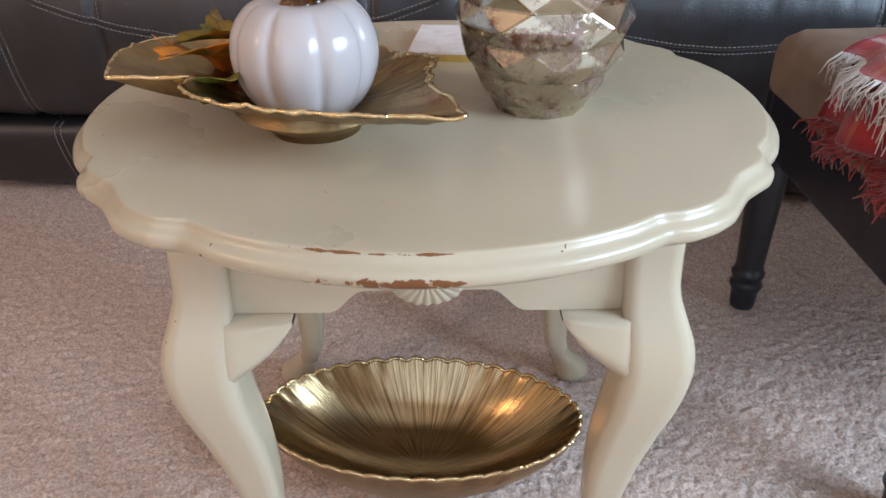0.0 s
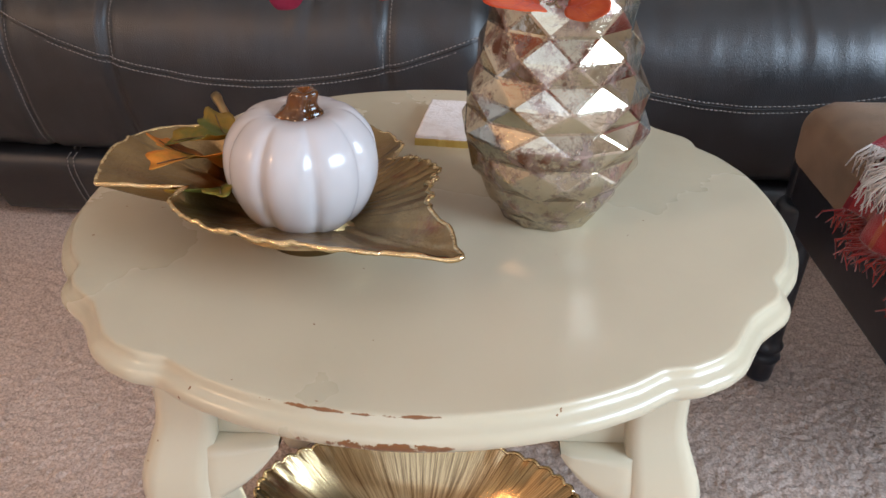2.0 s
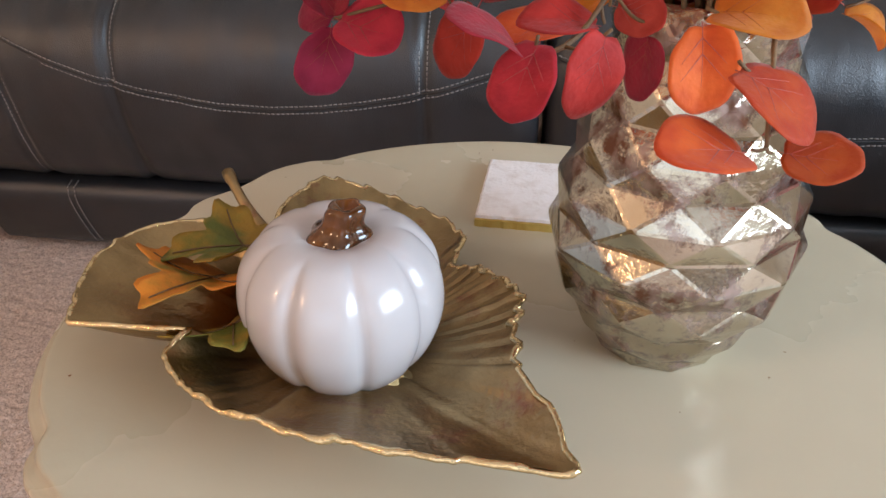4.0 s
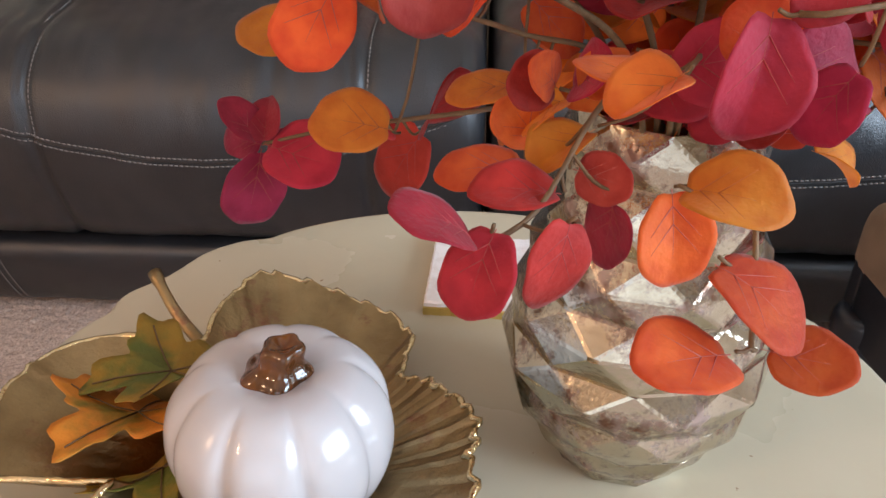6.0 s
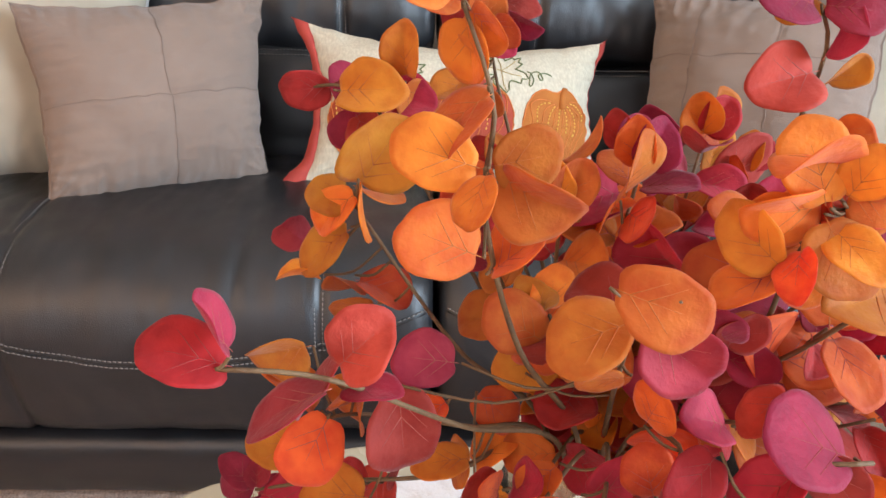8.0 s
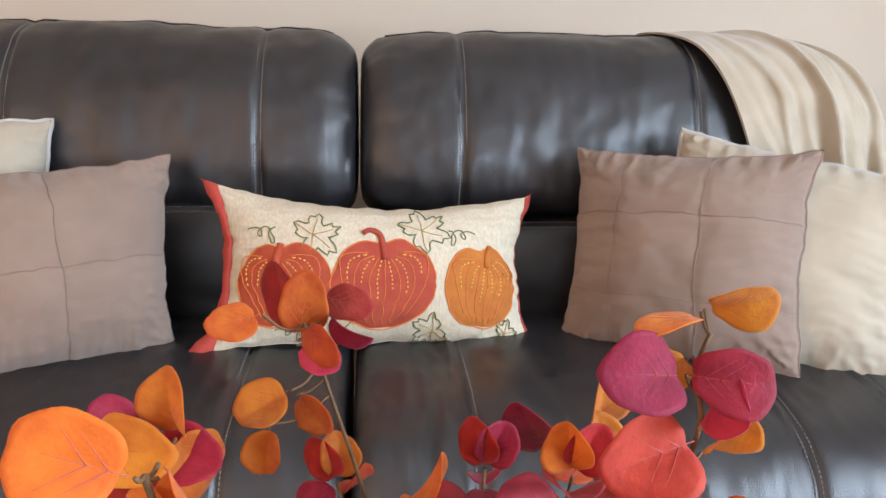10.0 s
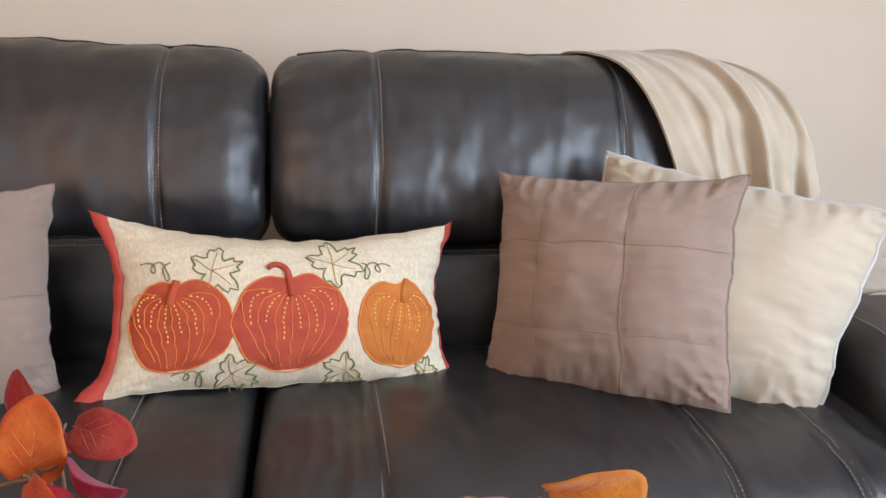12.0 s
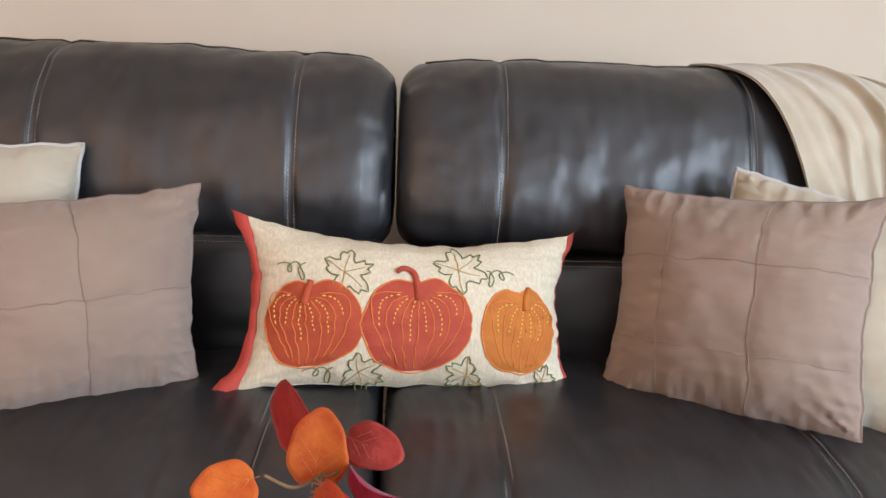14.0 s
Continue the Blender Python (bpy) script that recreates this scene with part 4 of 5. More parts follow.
    # cabriole legs: (height, outward drift, half width)
    bow = [(0.447, 0.000, 0.0215), (0.415, 0.000, 0.0215), (0.388, 0.001, 0.0220), (0.366, 0.005, 0.0250), (0.344, 0.009, 0.0280), (0.316, 0.010, 0.0288), (0.278, 0.006, 0.0275), (0.228, -0.003, 0.0245),
           (0.175, -0.010, 0.0205), (0.125, -0.013, 0.0165), (0.080, -0.010, 0.0140), (0.050, 0.001, 0.0155), (0.030, 0.013, 0.021), (0.016, 0.019, 0.0245), (0.006, 0.020, 0.0235), (0.0, 0.020, 0.021)]
    heights = [z for z, d, w in bow][::-1]
    faces_out = [d + w for z, d, w in bow][::-1]
    for sx in (-1, 1):
        for sy in (-1, 1):
            line = smooth_line(bow, 44)
            verts, faces, k = [], [], 28
            for z, d, w in line:
                soft = 2.0 + 7.0 * max(0.0, min(1.0, (z - 0.05) / 0.30))
                for i in range(k):
                    a = 2 * math.pi * i / k
                    c, s = math.cos(a), math.sin(a)
                    r = w / (abs(c) ** soft + abs(s) ** soft) ** (1 / soft)
                    verts.append((TX + sx * (0.174 + d) + r * c, TY + sy * (0.172 + d) + r * s, z))
            faces = grid_faces(len(line), k, wrap_v=True)
            faces += [tuple(range(k)), tuple((len(line) - 1) * k + i for i in range(k))[::-1]]
            bm = bmesh.new()
            vs = [bm.verts.new(v) for v in verts]
            for f in faces:
                bm.faces.new([vs[i] for i in f])
            leg = hang("leg", bm_mesh("leg", bm, M_PAINT), t, "curved cabriole leg with a pad foot", legs_at)
            # shaped knee brackets towards both neighbours
            for dx, dy in ((-sx, 0), (0, -sy)):
                verts, levels = [], 7
                for i in range(15):
                    q = i / 14
                    reach = 0.062 * (1 - q)
                    low = 0.300 + 0.063 * (1 - q) ** 0.75 * (1 - 0.20 * math.sin(math.pi * q))
                    for front in (False, True):
                        for k in range(levels):
                            z = low + (0.3677 - low) * k / (levels - 1)
                            bulge = np.interp(z, heights, faces_out) * q ** 0.4 + 0.0225 * (1 - q ** 0.4) + 0.0003 - 0.0040 * max(0.0, (q - 0.78) / 0.22)
                            if k == 0:
                                bulge -= 0.004
                            off = bulge if front else -0.004
                            ox, oy = (0, off * sy) if dx else (off * sx, 0)
                            verts.append((TX + sx * 0.174 + dx * (0.006 + reach) + ox, TY + sy * 0.172 + dy * (0.006 + reach) + oy, z))
                bm = bmesh.new()
                vs = [bm.verts.new(v) for v in verts]
                n2 = 2 * levels
                for i in range(14):
                    for k in range(levels - 1):
                        for o in (k, k + levels):
                            bm.faces.new([vs[j] for j in (i * n2 + o, i * n2 + n2 + o, i * n2 + n2 + o + 1, i * n2 + o + 1)])
                    for o in (0, levels - 1):
                        bm.faces.new([vs[j] for j in (i * n2 + o, i * n2 + n2 + o, i * n2 + n2 + o + levels, i * n2 + o + levels)])
                bmesh.ops.recalc_face_normals(bm, faces=bm.faces)
                hang("knee_bracket", bm_mesh("knee_bracket", bm, M_PAINT), leg, m=legs_at)


accent_table()


# ---- bowl under the table ----
def oval_bowl():
    cx, cy, a, b, rim = 0.008, 0.742, 0.181, 0.100, 0.105
    t = thing("oval_bowl", (cx, cy, 0.0), "oval gold metal bowl with crimped rim on the carpet", "bowl")
    n = 264
    inside = [(0.0, 0.020), (0.12, 0.0205), (0.30, 0.025), (0.50, 0.037), (0.68, 0.055), (0.82, 0.074), (0.93, 0.093), (0.985, 0.1035), (1.0, 0.1055)]
    outside = [(1.012, 0.1045), (1.005, 0.098), (0.95, 0.084), (0.84, 0.063), (0.70, 0.042), (0.52, 0.022), (0.40, 0.010), (0.36, 0.0), (0.0, 0.0)]
    for name, prof, material in (("bowl_inside", smooth_line([(p, 0, z) for p, z in inside], 34), M_BOWL), ("bowl_outside", smooth_line([(p, 0, z) for p, z in outside], 24), M_GOLDDISH)):
        verts, uv = [], []
        for p in prof:
            for i in range(n + 1):
                w = 2 * math.pi * i / n
                crimp = abs(math.sin(w * 22))
                k = p.x * (1 + 0.014 * (crimp - 0.5) * max(0, (p.x - 0.93) / 0.07) if p.x > 0.93 else 1)
                verts.append((cx + a * k * math.cos(w), cy + b * k * math.sin(w), p.z + (0.004 * (crimp - 0.6) * max(0, (p.x - 0.9) / 0.1) if p.x > 0.9 else 0)))
                uv.append((i / n, p.x))
        faces = grid_faces(len(prof), n + 1)
        me = mesh(name, verts, faces, material)
        lay = me.uv_layers.new(name="UVMap")
        lay.data.foreach_set("uv", [c for lp in me.loops for c in uv[lp.vertex_index]])
        hang(name, me, t)
    line = []
    for i in range(n + 1):
        w = 2 * math.pi * i / n
        crimp = abs(math.sin(w * 22))
        k = 1.006 + 0.014 * (crimp - 0.5)
        line.append((cx + a * k * math.cos(w), cy + b * k * math.sin(w), 0.1055 + 0.004 * (crimp - 0.6)))
    hang("rim", mesh("rim", *tube(line, 0.0024, 6), M_GOLDEDGE), t, "bright crimped gold rim")


oval_bowl()

# ---- leaf dish with pumpkin ----
DX, DY = -0.070, 0.684
# the leaf's outline: degrees round the middle, and reach in metres
LOBES = [(-163, 0.156), (-158, 0.118), (-150, 0.090), (-140, 0.108), (-120, 0.110), (-98, 0.112), (-75, 0.122), (-55, 0.150), (-43, 0.183), (-38, 0.163), (-28, 0.118), (-12, 0.104), (5, 0.106), (25, 0.094),
         (50, 0.088), (58, 0.108), (62, 0.132), (72, 0.150), (96, 0.165), (108, 0.172), (118, 0.140), (132, 0.098), (138, 0.096), (148, 0.140), (160, 0.165), (172, 0.168), (190, 0.158)]


def dish_reach(deg):
    pts = sorted(((d + 180) % 360 - 180, r) for d, r in LOBES)
    pts = [(pts[-1][0] - 360, pts[-1][1])] + pts + [(pts[0][0] + 360, pts[0][1])]
    d = (deg + 180) % 360 - 180
    for (a, p), (b, q) in zip(pts, pts[1:]):
        if a <= d <= b:
            f = (d - a) / (b - a)
            return p + (q - p) * f
    return 0.1


VEINS = (-43, 5, 62, 108, 166, -100)


def dish_height(a, q, r):
    """Height of the dish inside at angle a (degrees), share q of the reach r there."""
    tip = 0.056 - 0.030 * math.exp(-(((a - 70 + 180) % 360 - 180) / 35) ** 2)
    z = 0.497 - TZ + (tip - 0.017) * q ** 1.7
    for v in VEINS:
        off = math.sin(radians(((a - v) + 180) % 360 - 180)) * q * r
        if math.cos(radians(a - v)) > 0:
            z += 0.0022 * math.exp(-(off / 0.0030) ** 2) * min(1, q * 3)
            z -= 0.0019 * abs(math.sin(q * r * 190 + abs(off) * 160)) * math.exp(-(off / 0.02) ** 2) * q * 0.5
    return TZ + z


def leaf_dish():
    t = thing("leaf_dish", (DX, DY, TZ), "gold metal leaf-shaped dish with a rough bright edge on the table", "dish")
    n, rings = 420, 26
    reach = []
    for i in range(n):
        d = 360 * i / n - 180
        saw = (i % 9) / 9
        strong = 1.0 if (-45 < d < 115) else 0.12
        reach.append(dish_reach(d) + strong * (0.0058 * saw - 0.0029) + 0.0022 * fbm(i * 0.13, 3, 1))
    verts = [(DX, DY, dish_height(0, 0, 0.1))]
    for j in range(1, rings + 1):
        q = j / rings
        for i in range(n):
            d = 360 * i / n - 180
            r = reach[i] * q
            ripple = 0.0012 * fbm(r * 40 * math.cos(radians(d)), r * 40 * math.sin(radians(d)), 4)
            verts.append((DX + r * math.cos(radians(d)), DY + r * math.sin(radians(d)), dish_height(d, q, reach[i]) + ripple))
    top = len(verts)
    verts += [(x, y, z - 0.0035) for x, y, z in verts]
    faces = [(0, 1 + i, 1 + (i + 1) % n) for i in range(n)]
    for j in range(rings - 1):
        o = 1 + j * n
        faces += [(o + i, o + n + i, o + n + (i + 1) % n, o + (i + 1) % n) for i in range(n)]
    under = [tuple(i + top for i in f[::-1]) for f in faces]
    hang("dish_leaf", mesh("dish_leaf", verts, faces + under, M_GOLDDISH), t)
    o = 1 + (rings - 1) * n
    loop = list(range(n)) + [0]
    rim = []
    for i in loop:
        x, y, z = verts[o + i]
        rim.append((x, y, z - 0.0016 + 0.0011 * fbm(i * 0.17, 7, 2)))
    hang("rim", mesh("rim", *tube(rim, lambda s: 0.0019 + 0.0009 * fbm(s * 60, 1, 5), 6), M_GOLDEDGE), t, "bright hammered gold edge")
    foot = lathe([(0.066, TZ + 0.0225), (0.052, TZ + 0.0135), (0.042, TZ + 0.0080), (0.037, TZ + 0.0045), (0.037, TZ), (0.032, TZ), (0.028, TZ + 0.012), (0.064, TZ + 0.0235)], 60, (-0.064, 0.675))
    hang("foot_ring", mesh("foot_ring", *foot, M_GOLDDISH), t)
    stalk = smooth_line([(-0.135, 0.765, 0.513), (-0.156, 0.785, 0.518), (-0.172, 0.800, 0.527), (-0.190, 0.822, 0.540)], 14)
    hang("stalk", mesh("stalk", *tube(stalk, lambda s: 0.0046 - 0.001 * s + 0.0012 * (s > 0.85), 8), M_GOLDDISH), t)


leaf_dish()
PX, PY = -0.066, 0.667


def ceramic_pumpkin():
    t = thing("ceramic_pumpkin", (PX, PY, 0.4965), "glossy white ceramic pumpkin with a brown glazed stem", "ornament")
    prof = [(0.001, 0.4985), (0.020, 0.497), (0.036, 0.502), (0.048, 0.514), (0.0560, 0.532), (0.0585, 0.548), (0.0560, 0.566), (0.048, 0.579), (0.038, 0.587), (0.025, 0.5885), (0.014, 0.5855), (0.001, 0.583)]
    line = [(p.x, p.z) for p in smooth_line([(r, 0, z) for r, z in prof], 44)]

    def lobe(a, r, z):
        g = abs(math.cos(a * 4.5 + 0.5))
        return r * (1.0 - 0.075 * (1 - g) ** 2.2 * min(1, r / 0.03))
    hang("body", mesh("body", *lathe(line, 144, (PX, PY), lobe), M_GLAZE), t)
    stem = [(0.001, 0.582), (0.0165, 0.5835), (0.0165, 0.588), (0.0125, 0.592), (0.0108, 0.5955), (0.0106, 0.600), (0.0102, 0.6035), (0.0075, 0.6055), (0.004, 0.6035), (0.001, 0.602)]
    line = [(p.x, p.z) for p in smooth_line([(r, 0, z) for r, z in stem], 26)]
    v, f = lathe(line, 40, (0, 0), lambda a, r, z: r * (1 + 0.10 * math.cos(5 * a)))
    v = [(PX + x + 0.30 * (z - 0.583), PY + y - 0.1 * (z - 0.583), z) for x, y, z in v]
    hang("stem", mesh("stem", v, f, M_BROWNGLAZE), t, "dark amber glazed stem")


ceramic_pumpkin()


def maple_leaf(name, m, size, material, label, curl):
    """A cloth maple leaf: five pointed lobes, folded veins, slightly curled."""
    n, rings = 90, 6
    verts = [Vector((0, 0, 0))]
    for j in range(1, rings + 1):
        q = j / rings
        for i in range(n):
            a = 2 * math.pi * i / n
            lob = abs(math.cos(2.5 * a)) ** 1.5
            r = size * (0.60 + 0.38 * lob + 0.07 * math.sin(15 * a)) * (1 - 0.25 * (math.cos(a) < -0.85))
            x, y = r * q * math.cos(a), r * q * math.sin(a)
            verts.append(Vector((x, y, curl * (x * x - 0.6 * y * y) / size + 0.10 * size * q * abs(math.sin(2.5 * a)) - 0.03 * size * q)))
    top = len(verts)
    verts += [v - Vector((0, 0, 0.0006)) for v in verts]
    faces = [(0, 1 + i, 1 + (i + 1) % n) for i in range(n)]
    for j in range(rings - 1):
        o = 1 + j * n
        faces += [(o + i, o + n + i, o + n + (i + 1) % n, o + (i + 1) % n) for i in range(n)]
    faces += [tuple(i + top for i in f[::-1]) for f in faces]
    o = 1 + (rings - 1) * n
    faces += [(o + i, o + i + top, o + (i + 1) % n + top, o + (i + 1) % n) for i in range(n)]
    ob = hang(name, mesh(name, verts, faces, material), None, m=m)
    tagged(ob, label, "leaf")
    for a in (0, 2 * math.pi / 5, -2 * math.pi / 5, 4 * math.pi / 5, -4 * math.pi / 5):
        c, d = math.cos(a), math.sin(a)
        line = [Vector((size * q * c, size * q * d, 0.0008 + curl * size * q * q * (c * c - 0.6 * d * d) - 0.03 * size * q)) for q in (0, 0.3, 0.6, 0.85)]
        hang("vein", mesh("vein", *tube(line, 0.0005, 4), M_STEM), ob, m=m)
    return ob


maple_leaf("maple_leaf", pose(-0.150, 0.684, 0.539, 24, 6, 168), 0.051, M_MAPLEO, "amber and olive cloth maple leaf lying in the gold dish", 0.35)
maple_leaf("maple_leaf", pose(-0.140, 0.712, 0.545, 12, 10, 125), 0.050, M_MAPLEG, "olive green cloth maple leaf lying in the gold dish", 0.35)
maple_leaf("maple_leaf", pose(-0.128, 0.655, 0.528, 30, 8, 222), 0.040, M_MAPLEG, "olive green cloth maple leaf lying in the gold dish", 0.35)


def coaster():
    t = thing("coaster", (0.058, 0.912, TZ), "pale stone coaster with a rough gilded edge", "coaster")
    m = pose(0.049, 0.914, TZ, 0, 0, -3)
    n, half = 30, 0.052
    rng = random.Random(3)
    loop = []
    for k in range(4):
        for i in range(n):
            q = -1 + 2 * i / n
            p = Vector((q * half, -half, 0))
            p = Euler((0, 0, k * math.pi / 2)).to_matrix() @ p
            loop.append(p * (1 + 0.018 * (rng.random() - 0.5)))
    for name, z0, z1, material, grow in (("gilt_edge", 0.0, 0.0075, M_GILT, 1.012), ("stone_face", 0.0075, 0.0115, M_COASTER, 1.0)):
        bm = bmesh.new()
        lo = [bm.verts.new((p.x * grow, p.y * grow, z0)) for p in loop]
        hi = [bm.verts.new((p.x * grow, p.y * grow, z1 - 0.001)) for p in loop]
        inn = [bm.verts.new((p.x * grow * 0.97, p.y * grow * 0.97, z1)) for p in loop]
        k = len(loop)
        for i in range(k):
            j = (i + 1) % k
            bm.faces.new((lo[i], lo[j], hi[j], hi[i]))
            bm.faces.new((hi[i], hi[j], inn[j], inn[i]))
        bm.faces.new(inn)
        bm.faces.new(lo[::-1])
        hang(name, bm_mesh(name, bm, material, False), t, m=m)


coaster()

# ---- vase ----
VX, VY = 0.125, 0.738


def faceted_vase():
    prof = [(0.000, 0.040), (0.010, 0.0455), (0.022, 0.0520), (0.036, 0.0600), (0.051, 0.0670), (0.066, 0.0715), (0.0815, 0.0732), (0.097, 0.0725), (0.1137, 0.0693), (0.1303, 0.0652), (0.147, 0.0610),
            (0.1637, 0.0572), (0.1803, 0.0535), (0.197, 0.0505), (0.2105, 0.0485), (0.224, 0.0470)]
    n = 10
    bm = bmesh.new()
    rings = []
    for k, (z, r) in enumerate(prof):
        ring = []
        for i in range(n):
            a = 2 * math.pi * (i + 0.5 * (k % 2)) / n + 0.454
            q = r * (1.0 if k in (0, len(prof) - 1) else 0.985 if k % 2 else 1.06)
            ring.append(bm.verts.new((VX + q * math.cos(a), VY + q * math.sin(a), TZ + z)))
        rings.append(ring)
    for k in range(len(prof) - 1):
        a, b = rings[k], rings[k + 1]
        for i in range(n):
            if k % 2 == 0:
                bm.faces.new((a[i], a[(i + 1) % n], b[i]))
                bm.faces.new((b[i], a[(i + 1) % n], b[(i + 1) % n]))
            else:
                bm.faces.new((a[i], b[(i + 1) % n], b[i]))
                bm.faces.new((a[i], a[(i + 1) % n], b[(i + 1) % n]))
    # mouth with thickness, then the inside
    inside = ([], [], [])
    for i in range(n):
        v = rings[-1][i].co
        d = Vector((VX, VY, v.z))
        inside[0].append(d + (v - d) * 0.90)
        inside[1].append(d + (v - d) * 0.88 - Vector((0, 0, 0.14)))
        inside[2].append(v.copy())
    bm.faces.new(rings[0][::-1])
    bmesh.ops.recalc_face_normals(bm, faces=bm.faces)
    edges = [e for e in bm.edges if all(v.co.z > TZ + 0.005 for v in e.verts)]
    bmesh.ops.bevel(bm, geom=edges, offset=0.0011, segments=1, affect="EDGES")
    t = thing("vase", (VX, VY, TZ), "faceted mercury glass vase in tarnished silver and gold", "vase")
    hang("body", bm_mesh("body", bm, M_VASE, False), t)
    inner = bmesh.new()
    lo = [inner.verts.new(p) for p in inside[1]]
    hi = [inner.verts.new(p) for p in inside[0]]
    outer = [inner.verts.new(p) for p in inside[2]]
    for i in range(n):
        j = (i + 1) % n
        inner.faces.new((outer[i], outer[j], hi[j], hi[i]))
        inner.faces.new((hi[i], hi[j], lo[j], lo[i]))
    inner.faces.new(lo[::-1])
    hang("mouth", bm_mesh("mouth", inner, M_VASE, False), t)


faceted_vase()


# ---- eucalyptus stems ----
def round_leaf(seed):
    """One cloth leaf: nearly round, cupped and folded at the midrib; base at the origin, tip along +x, 1 long.
    The faces from the third value on are its veins."""
    rng = random.Random(seed)
    n, rings = 34, 7
    wide, fold, cup, roll = 0.37 + 0.10 * rng.random(), rng.choice((0.06, 0.16, 0.30, 0.48)), -0.35 + 0.60 * rng.random(), -0.5 + 1.0 * rng.random()
    wave = rng.uniform(0, 6)

    def height(x, y):
        x -= 0.48
        return fold * abs(y) ** 1.15 * 1.3 + cup * x * x * 1.5 + roll * y * x + 0.05 * math.sin(7 * x + wave) * y + 0.10 * max(0, x - 0.2) * math.sin(5 * y + wave) - 0.1 * abs(cup) * x
    verts = [Vector((0.48, 0, 0))]
    for j in range(1, rings + 1):
        q = j / rings
        for i in range(n):
            a = 2 * math.pi * i / n
            r = 1 + 0.06 * math.sin(2 * a + seed) + 0.035 * math.sin(3 * a + 2 * seed) + 0.02 * math.sin(7 * a + seed)
            notch = 1 - 0.12 * math.exp(-((a - math.pi) / 0.25) ** 2)
            verts.append(Vector((0.48 + 0.50 * r * notch * q * math.cos(a), wide * r * q * math.sin(a), 0)))
    for v in verts:
        v.z = height(v.x, v.y)
    top = len(verts)
    verts += [v - Vector((0, 0, 0.012)) for v in verts]
    faces = [(0, 1 + i, 1 + (i + 1) % n) for i in range(n)]
    for j in range(rings - 1):
        o = 1 + j * n
        faces += [(o + i, o + n + i, o + n + (i + 1) % n, o + (i + 1) % n) for i in range(n)]
    faces += [tuple(i + top for i in f[::-1]) for f in faces]
    o = 1 + (rings - 1) * n
    faces += [(o + i, o + i + top, o + (i + 1) % n + top, o + (i + 1) % n) for i in range(n)]
    plain = len(faces)
    lines = [[(x, 0.0) for x in (-0.03, 0.1, 0.25, 0.4, 0.55, 0.68)]]
    for s in (-1, 1):
        for x0 in (0.14, 0.32):
            lines.append([(x0 + 0.30 * q, s * wide * 0.62 * q) for q in (0, 0.35, 0.7, 1.0)])
    for line in lines:
        v, f = tube([(x, y, height(x, y) + 0.001) for x, y in line], lambda t: 0.0065 - 0.005 * t, 4)
        k = len(verts)
        verts += v
        faces += [tuple(i + k for i in q) for q in f]
    return verts, faces, plain


def leaf_mesh(seed, material, vein):
    verts, faces, plain = round_leaf(seed)
    me = mesh("leaf", verts, faces, material)
    me.materials.append(vein)
    me.polygons.foreach_set("material_index", [0] * plain + [1] * (len(faces) - plain))
    return me


LEAVES = {key: [leaf_mesh(s, material, vein) for s in range(12)] for key, material, vein in
          (("o", M_LEAFOR, M_VEINO), ("u", M_LEAFRUST, M_VEIN), ("r", M_LEAFRED, M_VEINR), ("p", M_LEAFPINK, M_VEIN))}
EYEWARD = Vector((-0.15, -1, 0.25)).normalized()


def set_leaf(stem, node, way, facing, size, key, rng):
    """A leaf from node along way, its face turned towards facing."""
    x = way.normalized()
    z = (facing - x * facing.dot(x)).normalized()
    y = z.cross(x)
    m = Matrix((x, y, z)).transposed().to_4x4()
    m.translation = node + x * 0.002
    hang("leaf", rng.choice(LEAVES[key]), stem, m=m @ Matrix.Scale(size, 4))


def eucalyptus_stem(points, keys, size, seed, pairs, start=0.35, tip=True, label="faux eucalyptus stem with orange and red round leaves", face=0.55):
    """A twig through points with pairs of round leaves, crosswise, from start to its tip."""
    rng = random.Random(seed)
    base = Vector(points[0])
    t = thing("eucalyptus_stem", base, label, "foliage", group="stems in the vase")
    line = smooth_line(points, 40)
    hang("twig", mesh("twig", *tube(line, lambda s: 0.0020 - 0.0011 * s, 6), M_STEM), t)
    for k in range(pairs):
        f = start + (1 - start) * (k + 0.15) / max(pairs - 1 + 0.15, 1)
        i = min(int(f * 39), 38)
        node, d = line[i], (line[i + 1] - line[i]).normalized()
        a = d.cross(Vector((0, 0, 1)))
        a = a.normalized() if a.length > 0.05 else Vector((1, 0, 0))
        turn = k * math.pi / 2 + rng.uniform(-0.5, 0.5) + seed
        for s in (1, -1):
            out = (Matrix.Rotation(turn, 3, d) @ a) * s
            way = out * 0.9 + d * rng.uniform(0.05, 0.7) + Vector((rng.uniform(-0.25, 0.25), rng.uniform(-0.25, 0.25), rng.uniform(-0.35, 0.2)))
            facing = EYEWARD * face + d * 0.6 + Vector((rng.uniform(-0.7, 0.7), rng.uniform(-0.5, 0.5), rng.uniform(-0.3, 0.7)))
            set_leaf(t, node, way, facing, size * rng.uniform(0.8, 1.12) * (1.0 - 0.25 * (f > 0.95)), rng.choice(keys), rng)
    if tip:
        d = (line[-1] - line[-4]).normalized()
        for s in (0.35, -0.35):
            set_leaf(t, line[-1], d + Vector((s, 0.2 * s, 0.1)), EYEWARD + Vector((s, 0, 0.3)), size * 0.72, rng.choice(keys), rng)
    return t


MOUTH = (VX, VY, 0.60)


